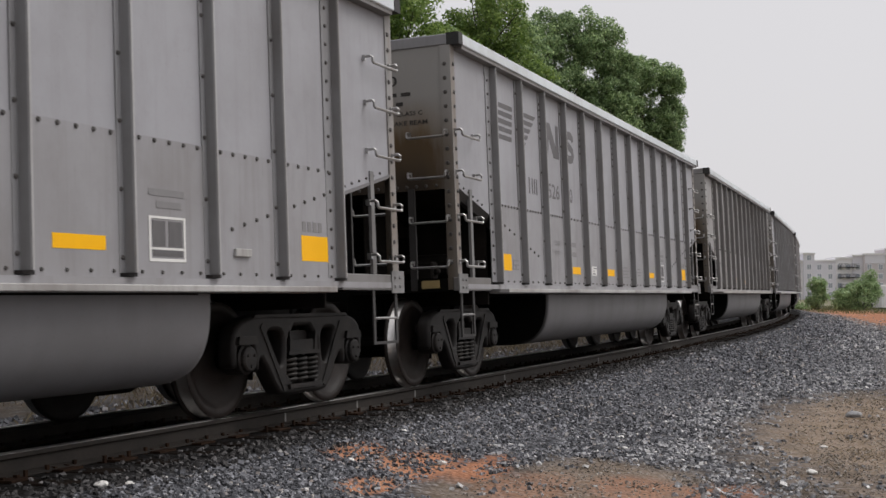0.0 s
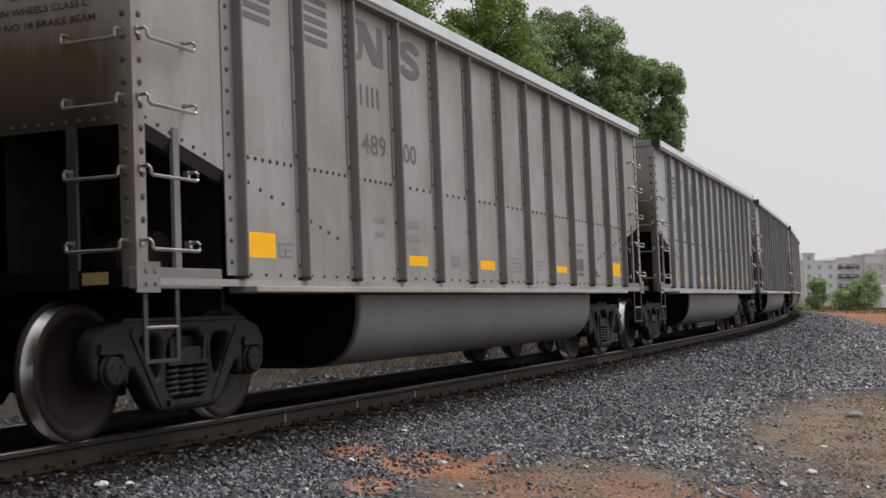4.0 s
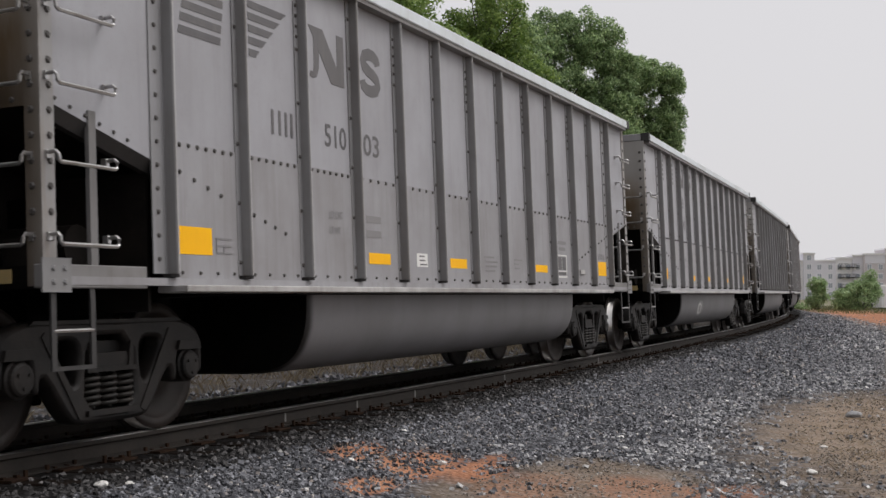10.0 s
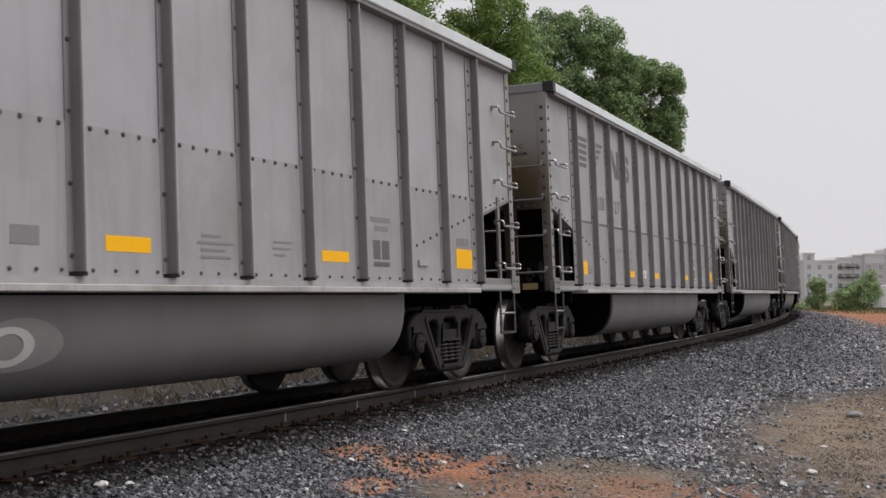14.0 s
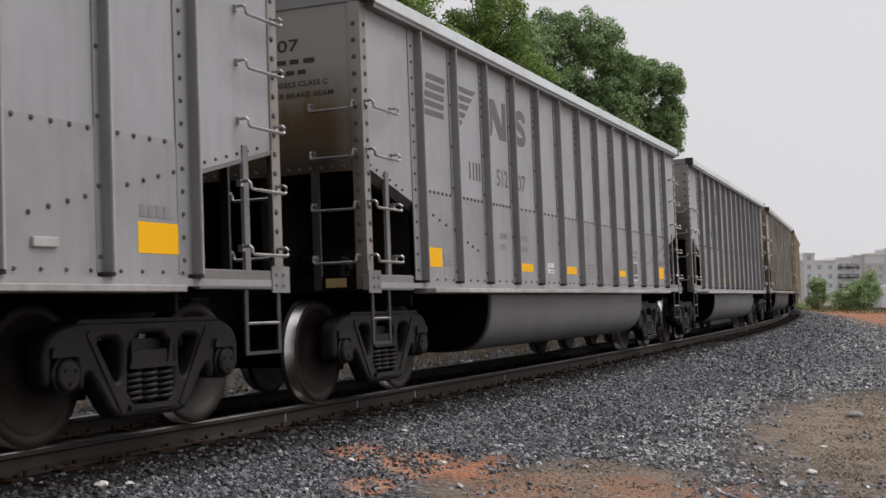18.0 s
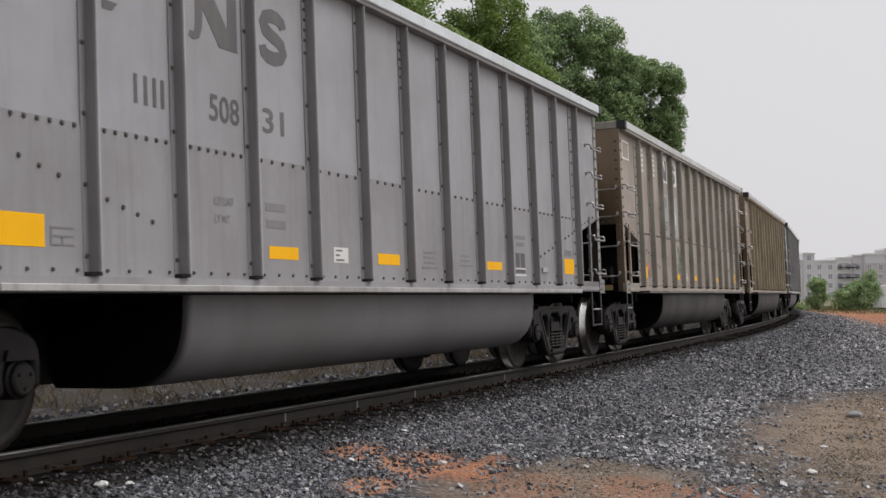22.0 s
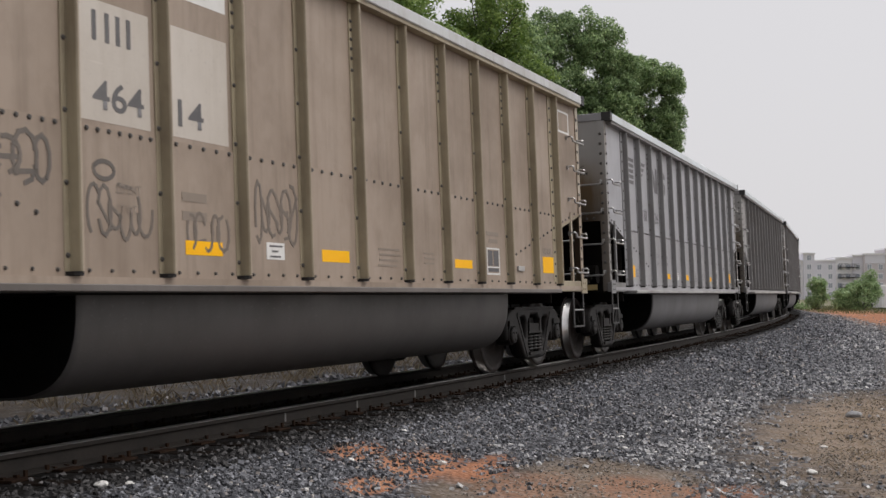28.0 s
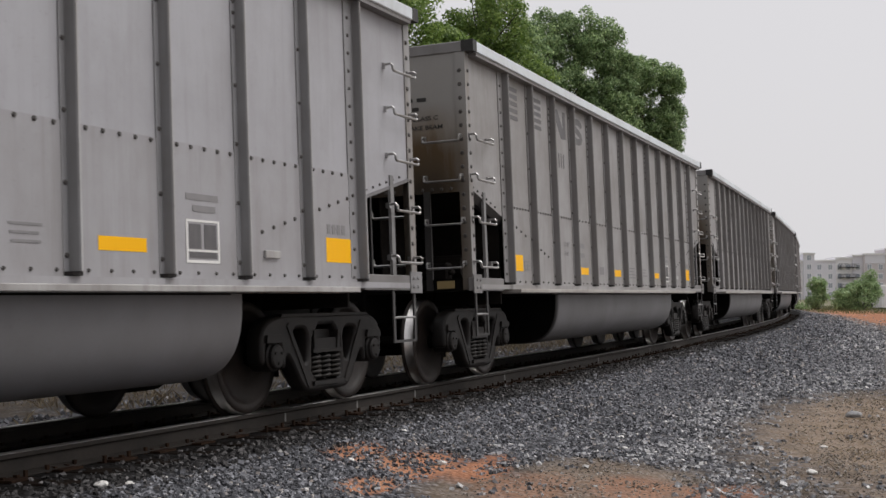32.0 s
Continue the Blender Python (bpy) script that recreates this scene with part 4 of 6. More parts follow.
        for x, k in secs:
            rows.append([bm.verts.new((x, cy + (y - cy) * k, 0.955 + (z - 0.955) * k)) for y, z in ol])
        for r in range(len(rows) - 1):
            for j in range(len(ol) - 1):
                bm.faces.new((rows[r][j], rows[r + 1][j], rows[r + 1][j + 1], rows[r][j + 1]))
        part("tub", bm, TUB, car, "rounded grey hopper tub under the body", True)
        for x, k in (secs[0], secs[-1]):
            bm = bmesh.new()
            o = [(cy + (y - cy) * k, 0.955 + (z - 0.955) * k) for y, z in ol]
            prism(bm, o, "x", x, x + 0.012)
            part("tub_end", bm, DARK, car, "black end plate of the tub")
    for e in (-1, 1):
        # end wall above the opening, with its rivets
        bm = bmesh.new()
        box(bm, e * (reach(e) - 0.016), e * (reach(e) - 0.004), -SIDE + 0.01, SIDE - 0.01, 2.05, 3.60)
        part("end_panel", bm, END_GRIME, car, "brown-stained grey end sheet")
        bm = bmesh.new()
        for z in (2.09,):
            rivet_row(bm, [(e * (reach(e) - 0.004), -1.2 + 0.11 * k, z) for k in range(23)], (e, 0), 0.02)
        for y in (-1.30, 1.30):
            rivet_row(bm, [(e * (reach(e) + 0.012), y * 1.035, 1.28 + 0.148 * k) for k in range(15)], (e, 0), 0.025)
        part("rivets", bm, RIVET, car, kind="stuff")
        bm = bmesh.new()
        box(bm, e * (reach(e) - 0.10), e * (reach(e) + 0.012), -1.385, 1.385, 3.550, 3.668)
        part("top_chord", bm, FLANGE, car, "dull grey top rail across the end", bevel=0.01)
        for side in (-1, 1):
            bm = bmesh.new()
            box(bm, e * (reach(e) - 0.105), e * (reach(e) + 0.016), side * 1.38, side * 1.519, 3.548, 3.674)
            part("corner_cap", bm, BLACK, car, "black corner cap of the top rail")
            # corner post: an angle
            bm = bmesh.new()
            prism(bm, [(e * reach(e), side * SIDE), (e * (reach(e) - 0.11), side * SIDE), (e * (reach(e) - 0.11), side * (SIDE + 0.012)), (e * (reach(e) + 0.012), side * (SIDE + 0.012)), (e * (reach(e) + 0.012), side * (SIDE - 0.10)), (e * reach(e), side * (SIDE - 0.10))], "z", 1.0, 3.550)
            post = part("corner_post", bm, [CORNER, END_GRIME], car)
            for p in post.data.polygons:
                if abs(p.normal.x) > 0.9:
                    p.material_index = 1
            # bolted bracket at the end of the sill
            bm = bmesh.new()
            box(bm, e * (reach(e) - 0.20), e * (reach(e) + 0.055), side * 1.43, side * 1.442, 0.96, 1.16)
            for dx in (0.04, 0.14):
                rivet_row(bm, [(e * (reach(e) - dx), side * 1.442, z) for z in (1.02, 1.10)], (0, side), 0.02)
            part("sill_bracket", bm, GREY_RIB, car)
            bm = bmesh.new()
            px = 6.48 if e > 0 else 6.335
            box(bm, e * px, e * (px + 0.07), side * 1.385, side * 1.414, 1.0, slant(e * px) + 0.10)
            part("side_post", bm, SIDE_POST, car)
            bm = bmesh.new()
            box(bm, e * (reach(e) - 0.02), e * (reach(e) + 0.008), side * 0.88, side * 0.955, 1.0, 2.07)
            part("end_post", bm, STEP_PAINT, car)
            # sill corner piece
            bm = bmesh.new()
            box(bm, e * 5.86, e * (reach(e) + 0.05), side * 1.375, side * 1.43, 0.985, 1.125)
            part("sill_corner", bm, DULL_RIB, car, bevel=0.006)
            # grab irons
            zs = (2.60, 2.17, 1.71, 1.235) if e < 0 else (3.00, 2.60, 2.17, 1.71, 1.235)
            for z in zs:
                a, b = (6.44, 6.95) if e > 0 else (-6.79, -6.24)
                part("grab_iron", grab_iron("x", side * (SIDE + 0.012), a, b, z, 0.085), GRAB, car)
            for z in (2.59, 2.165, 1.70, 1.235):
                part("grab_iron", grab_iron("y", e * (reach(e) + 0.012), side * 1.34 if side < 0 else 0.92, -0.92 if side < 0 else 1.34, z, 0.075), GRAB, car)
            # stirrup step
            bm = bmesh.new()
            near = 6.475 if e > 0 else 6.40
            far = reach(e) - 0.07
            prism(bm, [(e * x, z) for x, z in ((near - 0.022, 0.99), (near - 0.022, 0.505), (far + 0.022, 0.505), (far + 0.022, 0.99), (far - 0.022, 0.99), (far - 0.022, 0.53), (near + 0.022, 0.53), (near + 0.022, 0.99))], "y", side * 1.40, side * 1.415)
            step = part("stirrup_step", bm, STEP_PAINT, car)
            bm = bmesh.new()
            tube(bm, [(e * near, side * 1.408, 0.735), (e * far, side * 1.408, 0.735)], 0.012, 6)
            part("rung", bm, GRAB, step)
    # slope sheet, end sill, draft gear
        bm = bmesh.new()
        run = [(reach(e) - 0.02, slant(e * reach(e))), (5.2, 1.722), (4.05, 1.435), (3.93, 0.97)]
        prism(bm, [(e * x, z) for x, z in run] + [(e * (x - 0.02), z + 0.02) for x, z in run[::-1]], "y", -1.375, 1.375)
        part("slope_sheet", bm, SOOT_SHADE, car, "slope sheet black with coal and painted-in shade under the end of the body")
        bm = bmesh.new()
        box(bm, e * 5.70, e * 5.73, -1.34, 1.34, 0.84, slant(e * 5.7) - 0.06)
        part("bolster_web", bm, SOOT_SHADE, car, "upright web over the truck, dark with soot and painted-in shade")
        # dark plates added to close the bright view through the end opening
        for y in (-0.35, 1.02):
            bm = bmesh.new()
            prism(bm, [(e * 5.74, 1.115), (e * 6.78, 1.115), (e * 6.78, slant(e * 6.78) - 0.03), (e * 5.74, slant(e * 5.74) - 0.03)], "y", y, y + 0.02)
            part("slope_stiffener", bm, SOOT_SHADE, car, "added dark plate that closes the view under the slope sheet")
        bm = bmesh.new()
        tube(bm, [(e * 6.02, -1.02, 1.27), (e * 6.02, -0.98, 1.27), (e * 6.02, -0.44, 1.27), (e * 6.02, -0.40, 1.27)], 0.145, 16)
        part("air_reservoir", bm, SOOT_SHADE, car, "brake air tank on the end platform, dark with soot and painted-in shade")
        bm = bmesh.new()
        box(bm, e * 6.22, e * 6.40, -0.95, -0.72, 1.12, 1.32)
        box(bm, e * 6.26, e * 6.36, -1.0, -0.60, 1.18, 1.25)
        part("brake_valve", bm, SOOT_SHADE, car, "brake valve on the end platform, dark with soot and painted-in shade", bevel=0.02)
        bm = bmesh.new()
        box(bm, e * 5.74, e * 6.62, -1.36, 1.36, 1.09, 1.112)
        part("end_platform", bm, SOOT_SHADE, car)
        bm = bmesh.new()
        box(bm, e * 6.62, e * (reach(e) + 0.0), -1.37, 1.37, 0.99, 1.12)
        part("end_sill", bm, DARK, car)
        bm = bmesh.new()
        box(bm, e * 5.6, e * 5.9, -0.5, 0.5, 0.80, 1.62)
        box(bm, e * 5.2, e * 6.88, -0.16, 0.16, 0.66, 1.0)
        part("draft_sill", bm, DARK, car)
        bm = bmesh.new()
        box(bm, e * 6.85, e * 7.34, -0.08, 0.08, 0.74, 0.92)
        prism(bm, [(e * 7.30, -0.10), (e * 7.30, 0.16), (e * 7.48, 0.20), (e * 7.60, 0.12), (e * 7.52, 0.02), (e * 7.58, -0.08), (e * 7.45, -0.16)], "z", 0.68, 0.97)
        part("coupler", bm, DARK, car, "dark cast-steel knuckle coupler", bevel=0.01)
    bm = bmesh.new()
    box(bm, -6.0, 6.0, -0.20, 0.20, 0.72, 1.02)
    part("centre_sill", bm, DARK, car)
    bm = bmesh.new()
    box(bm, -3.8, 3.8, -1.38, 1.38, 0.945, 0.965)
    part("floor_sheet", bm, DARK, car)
    for x0 in (-AXLE, AXLE):
        build_truck(car, x0)
        for d in (-0.889, 0.889):
            build_wheelset(car, x0 + d)
    # yellow reflectors on the near and far sides
    for side in (-1, 1):
        for a, b, z0, z1 in ((-5.46, -5.05, 1.222, 1.412), (-2.49, -2.03, 1.220, 1.318), (-0.545, -0.075, 1.218, 1.318), (2.28, 2.77, 1.222, 1.312), (5.22, 5.66, 1.215, 1.418)):
            bm = bmesh.new()
            box(bm, a, b, side * (SIDE + 0.004), side * (SIDE + 0.0085), z0, z1)
            part("reflector", bm, YELLOW, car, "yellow retroreflective sheet")
    return car


# ---------------------------------------------------------------- lettering and marks on the cars
def lettering(name, words, x0, x1, z0, z1, material, parent, end=0, label=""):
    """Words fitted into a box on the near side of a car (or on its front end: x0 and x1 are then distances across)."""
    cu = bpy.data.curves.new(name, "FONT")
    cu.body, cu.size, cu.resolution_u, cu.offset = words, 1.0, 3, 0.012
    tmp = bpy.data.objects.new(name, cu)
    scene.collection.objects.link(tmp)
    me = bpy.data.meshes.new_from_object(tmp)
    bpy.data.objects.remove(tmp)
    co = np.array([v.co for v in me.vertices])
    lo, hi = co.min(0), co.max(0)
    u = (co[:, 0] - lo[0]) / (hi[0] - lo[0])
    w = (co[:, 1] - lo[1]) / (hi[1] - lo[1])
    h = x0 + (x1 - x0) * u
    z = z0 + (z1 - z0) * w
    for v, a, b in zip(me.vertices, h, z):
        v.co = (-(FRONT + 0.0), -a, b) if end else (a, -(skin(z0) + FILM), b)
    me.materials.clear()
    me.materials.append(material)
    me.name = name
    ob = new(name, me)
    ob.parent = parent
    return tagged(ob, label, kind="stuff" if name.endswith("stencil") else "")


FILM = 0.003


def skin(z):
    """How far the side stands out at a height: the lower course laps over the upper one."""
    return SIDE + (0.006 if z < 1.985 else 0.0)


def sheet(name, outlines, material, parent, label="", film=FILM, y=None):
    """Thin painted shapes on the near side; outlines in (x, z)."""
    bm = bmesh.new()
    y0 = -(skin(min(q[1] for o in outlines for q in o)) + film) if y is None else y
    for i, o in enumerate(outlines):
        lift = 0.00025 * (i % 9)
        prism(bm, o, "y", y0 - lift, y0 - lift + 0.002)
    return part(name, bm, material, parent, label, kind="stuff" if name.endswith(("text", "tag")) else "")


def rect(x0, x1, z0, z1):
    return [(x0, z0), (x1, z0), (x1, z1), (x0, z1)]


def stroke(pts, w):
    """A painted line of width w through points, as quads."""
    out = []
    for (ax, az), (bx, bz) in zip(pts, pts[1:]):
        dx, dz = bx - ax, bz - az
        n = math.hypot(dx, dz) or 1
        nx, nz = -dz / n * w / 2, dx / n * w / 2
        ex, ez = dx / n * w * 0.4, dz / n * w * 0.4
        out.append([(ax + nx - ex, az + nz - ez), (ax - nx - ex, az - nz - ez), (bx - nx + ex, bz - nz + ez), (bx + nx + ex, bz + nz + ez)])
    return out


def emblem(car, style, paint):
    """The company's mark as plain shapes: bars that lean, a slanted block and a curved block."""
    if style == "A":
        z0, z1, n = 2.74, 3.20, 5
        bars = []
        for i in range(n):
            a = z0 + (z1 - z0) * i / n
            b = a + (z1 - z0) / n * 0.62
            f = i / (n - 1)
            bars.append([(-5.40 + 0.10 * f, a), (-4.86 + 0.06 * f, a), (-4.85 + 0.06 * f, b), (-5.385 + 0.10 * f, b)])
        for o in bars:
            sheet("emblem_bar", [o], paint, car, "leaning painted bar of a company emblem")
        bars = []
        for i in range(n):
            a = z0 + (z1 - z0) * i / n
            b = a + (z1 - z0) / n * 0.62
            f = i / (n - 1)
            bars.append([(-4.46, a), (-4.36 + 0.40 * f, a), (-4.30 + 0.44 * f, b), (-4.46, b)])
        for o in bars:
            sheet("emblem_bar", [o], paint, car, "tapering painted bar of a company emblem")
        nz0, nz1, nx0, nx1, sx0, sx1 = 2.73, 3.17, -3.50, -2.86, -2.55, -2.10
    else:
        for a0, a1 in ((-5.56, -5.02), (-4.60, -4.05)):
            bars = []
            for i in range(5):
                a = 3.02 + 0.085 * i
                bars.append([(a0, a), (a1, a), (a1, a + 0.05), (a0, a + 0.05)])
            for o in bars:
                sheet("emblem_bar", [o], paint, car, "level painted bar of a company emblem")
        nz0, nz1, nx0, nx1, sx0, sx1 = 3.03, 3.40, -3.52, -2.92, -2.56, -2.04
    dark = paint if style != "C" else MARK
    if style == "C":
        sheet("emblem_ground", [rect(-3.595, -2.85, nz0 - 0.04, nz1 + 0.12)], WHITE, car, "white painted field", 0.001)
        sheet("emblem_ground", [rect(-2.645, -1.90, nz0 - 0.04, nz1 + 0.12)], WHITE, car, "white painted field", 0.001)
    def fit(pts, x0, x1):
        return [(x0 + (x1 - x0) * u, nz0 + (nz1 - nz0) * w) for u, w in pts]
    sheet("emblem_block", [fit([(0.0, 1.0), (0.40, 1.0), (0.80, 0.33), (0.80, 1.0), (1.0, 1.0), (1.0, 0.0), (0.62, 0.0), (0.29, 0.55), (0.27, 0.22), (0.20, 0.04), (0.08, 0.0), (0.0, 0.05), (0.03, 0.13), (0.11, 0.13), (0.14, 0.30), (0.14, 0.80)], nx0, nx1)], dark, car, "dark slanted block of a company emblem")
    bow = [(0.86, 0.70), (0.83, 0.80), (0.68, 0.87), (0.46, 0.88), (0.25, 0.82), (0.17, 0.70), (0.22, 0.60), (0.42, 0.53), (0.64, 0.47), (0.81, 0.39), (0.86, 0.28), (0.77, 0.17), (0.56, 0.12), (0.33, 0.13), (0.17, 0.20), (0.14, 0.31)]
    one, two = [], []
    for i, (u, w) in enumerate(bow):
        (ua, wa), (ub, wb) = bow[max(0, i - 1)], bow[min(len(bow) - 1, i + 1)]
        n = math.hypot(ub - ua, wb - wa)
        du, dw = -(wb - wa) / n * 0.125, (ub - ua) / n * 0.125
        one.append((u + du, w + dw))
        two.append((u - du, w - dw))
    sheet("emblem_block", [fit(one + two[::-1], sx0, sx1)], dark, car, "dark curved block of a company emblem")


def small_bars(x0, x1, z0, z1, n=2):
    """Letters too small or not to be shown: plain upright bars of their size."""
    w = (x1 - x0) / (2 * n - 0.6)
    return [rect(x0 + 2 * i * w, x0 + (2 * i + 1.4) * w, z0, z1) for i in range(n)]


def text_lines(x0, x1, z_top, n, dz, h, seed):
    rnd = random.Random(seed)
    return [rect(x0 + rnd.uniform(0, 0.06), x1 - rnd.uniform(0, 0.18), z_top - i * dz - h, z_top - i * dz) for i in range(n)]


def mark_car(k, car, style, number, frame_look):
    paint = WHITE if style == "C" else MARK
    emblem(car, style, paint)
    ink = MARK
    if style == "A":
        early = number.startswith(("526", "527"))
        sheet("reporting_mark", [rect(q, q + 0.038, 2.185, 2.38) for q in ((-4.24, -4.12, -4.03, -3.94) if early else (-4.15, -4.04, -3.94, -3.85))], ink, car, "dark painted initials")
        if number:
            lettering("road_number", number[:3], -3.436 if early else -3.26, -2.91 if early else -2.86, 2.185, 2.38, ink, car, 0, "dark painted road number")
            lettering("road_number", number[3:], -2.58 if early else -2.52, -2.28 if early else -2.19, 2.185, 2.38, ink, car, 0, "dark painted road number")
    else:
        if style == "C":
            for a, b in ((-3.595, -2.85), (-2.645, -1.90)):
                sheet("number_ground", [rect(a, b, 2.02, 2.78)], FIELD if k == 6 else CREAM, car, "white painted field", 0.001)
        q = -0.105 if style == "C" else 0.0
        sheet("reporting_mark", [rect(x, x + 0.042, 2.63 + q, 2.82 + q) for x in (-3.44, -3.31, -3.20, -3.09)], ink, car, "dark painted initials")
        if number:
            lettering("road_number", number[:3], -3.45, -2.92, 2.20 + q, 2.39 + q, ink, car, 0, "dark painted road number")
            lettering("road_number", number[3:], -2.53, -2.22, 2.20 + q, 2.39 + q, ink, car, 0, "dark painted road number")
    # load limits, and the small stencils
    faint = TAN_FAINT if style == "C" else FAINT
    for words, z in (("LD LMT", 1.585), ("LT WT", 1.455)):
        lettering("weight_stencil", words, -3.24, -2.98 if words == "LD LMT" else -3.03, z, z + 0.062, faint, car)
        sheet("weight_stencil", [rect(-2.52, -2.22, z, z + 0.062)], faint, car)
    sheet("stencil_text", text_lines(0.46, 0.94, 1.37, 4, 0.05, 0.018, k), faint, car)
    sheet("stencil_text", text_lines(1.46, 1.80, 1.36, 3, 0.05, 0.016, k + 40), faint, car)
    sheet("stencil_text", [rect(3.22, 3.62, 1.60, 1.645), rect(3.30, 3.58, 1.52, 1.565)], faint, car)
    sheet("stencil_text", small_bars(5.24, 5.56, 1.45, 1.53, 4), faint, car)
    sheet("stencil_text", [rect(-5.0, -4.79, 1.335, 1.348), rect(-5.0, -4.79, 1.285, 1.298), rect(-5.0, -4.79, 1.235, 1.248), rect(-5.0, -4.985, 1.235, 1.348), rect(-4.90, -4.888, 1.235, 1.298)], MARK if style == "C" else faint, car)
    # service box
    a, b, z0, z1 = 3.215, 3.625, 1.165, 1.465
    sheet("stencil_panel", [rect(a + 0.04, a + 0.18, z0 + 0.10, z1 - 0.03), rect(a + 0.22, b - 0.04, z0 + 0.10, z1 - 0.03), rect(a + 0.04, b - 0.04, z0 + 0.035, z0 + 0.075)], MARK, car, "dark painted service panel")
    if frame_look != "none":
        fr = [rect(a, b, z0, z0 + 0.02), rect(a, b, z1 - 0.016, z1), rect(a, a + 0.022, z0, z1), rect(b - 0.022, b, z0, z1)] if frame_look == "full" else []
        fr += [rect(a + 0.02, b - 0.02, z0 + 0.078, z0 + 0.092)]
        if frame_look == "low":
            fr += [rect(a, b, z0, z0 + 0.02)]
        sheet("stencil_frame", fr, WHITE, car, "white frame of the service panel")
    # placard holder
    bm = bmesh.new()
    box(bm, 4.225, 4.44, -(SIDE + 0.03), -(SIDE + 0.004), 1.222, 1.28)
    part("placard_holder", bm, SILL, car, "small pale metal placard holder", bevel=0.004)
    if k not in (2, -1, 9):
        sheet("white_label", [rect(-1.42, -1.15, 1.215, 1.345)], WHITE, car, "small white label")
        sheet("label_text", text_lines(-1.39, -1.15, 1.325, 3, 0.04, 0.014, k + 80), MARK, car, "", 0.0045)
    else:
        sheet("dark_label", [rect(-1.39, -1.15, 1.235, 1.345)], FAINT, car, "small faded label")
    # front end
    lettering("end_stencil", "36 IN WHEELS CLASS C", 0.25, 1.08, 2.845, 2.893, INK, car, 1)
    lettering("end_stencil", "AND NO 18 BRAKE BEAM", 0.18, 1.13, 2.745, 2.793, INK, car, 1)
    for y0, y1, z0 in ((0.35, 0.53, 3.055), (0.57, 0.66, 3.055), (0.70, 0.79, 3.055), (0.84, 0.95, 3.055), (0.45, 0.62, 2.955), (0.66, 0.74, 2.955), (0.78, 0.86, 2.955)):
        bm = bmesh.new()
        box(bm, -(FRONT + 0.001), -(FRONT - 0.003), -y1, -y0, z0, z0 + 0.04)
        part("end_stencil", bm, INK, car)
    if number:
        lettering("road_number", number, 0.24, 0.80, 3.17, 3.28, INK, car, 1)
    bm = bmesh.new()
    box(bm, -(FRONT + 0.055), -(FRONT + 0.051), -1.22, -1.02, 1.02, 1.10)
    part("end_label", bm, OCHRE, car, "faded yellow-ochre label on the end sill")


CREAM = worn_paint("dusty_white_field", (0.56, 0.51, 0.455), (0.40, 0.345, 0.29), 0.6, 0.4)
FIELD = worn_paint("sooty_white_field", (0.40, 0.39, 0.40), (0.24, 0.225, 0.22), 0.6, 0.3)
OCHRE = worn_paint("ochre_label", (0.38, 0.28, 0.12), (0.2, 0.15, 0.08), 0.5, 0.3)
RED = worn_paint("red_label", (0.62, 0.13, 0.10), (0.4, 0.1, 0.08), 0.3, 0.2)
SPRAY = worn_paint("dark_spray_paint", (0.10, 0.085, 0.075), (0.24, 0.19, 0.15), 0.7, 0.3)
SPRAY_GREEN = worn_paint("green_spray_paint", (0.07, 0.15, 0.095), (0.24, 0.20, 0.15), 0.6, 0.3)
SPRAY_BLUE = worn_paint("blue_spray_paint", (0.13, 0.19, 0.32), (0.30, 0.25, 0.22), 0.6, 0.3)
SMEAR = worn_paint("dull_chalk_smear", (0.25, 0.245, 0.245), (0.17, 0.165, 0.165), 0.8, 0.5)
CHALK = worn_paint("chalk_white_spray", (0.55, 0.54, 0.53), (0.40, 0.385, 0.38), 0.6, 0.2)


def scrawl(car, x0, x1, z0, z1, material, seed, w=0.022, loops=5):
    """Loose sprayed loops and strokes that spell nothing."""
    rnd = random.Random(seed)
    lines = []
    for i in range(loops):
        cx, cz = x0 + (x1 - x0) * (i + 0.5) / loops, (z0 + z1) / 2
        a, b = (x1 - x0) / loops * rnd.uniform(0.45, 0.8), (z1 - z0) * rnd.uniform(0.25, 0.5)
        start, turn = rnd.uniform(0, 6.28), rnd.uniform(3.0, 6.0) * rnd.choice((-1, 1))
        pts = [(cx + a * math.cos(start + turn * q / 9), cz + b * math.sin(start + turn * q / 9)) for q in range(10)]
        lines += stroke(pts, w)
        if rnd.random() < 0.6:
            lines += stroke([(cx - a, cz + rnd.uniform(-b, b)), (cx + a, cz + rnd.uniform(-b, b))], w)
    sheet("spray_tag", lines, material, car, "sprayed graffiti loops", 0.002)


def ring_pts(cx, cz, rx, rz, n=22):
    return [(cx + rx * math.cos(6.2832 * i / n), cz + rz * math.sin(6.2832 * i / n)) for i in range(n + 1)]


# ---------------------------------------------------------------- the train
LOOKS = {-4: ("A", "", "full"), -3: ("A", "", "full"), -2: ("A", "52690", "full"), -1: ("B", "48900", "none"), 0: ("A", "51222", "full"), 1: ("A", "51003", "full"), 2: ("B", "49000", "none"), 3: ("A", "52732", "full"),
         4: ("A", "51207", "full"), 5: ("A", "50831", "low"), 6: ("C", "46701", "full"), 7: ("C", "46414", "full"), 8: ("A", "52621", "full"), 9: ("B", "", "full"), 10: ("A", "", "full"), 11: ("B", "", "full"), 12: ("A", "", "full"), 13: ("A", "", "full")}
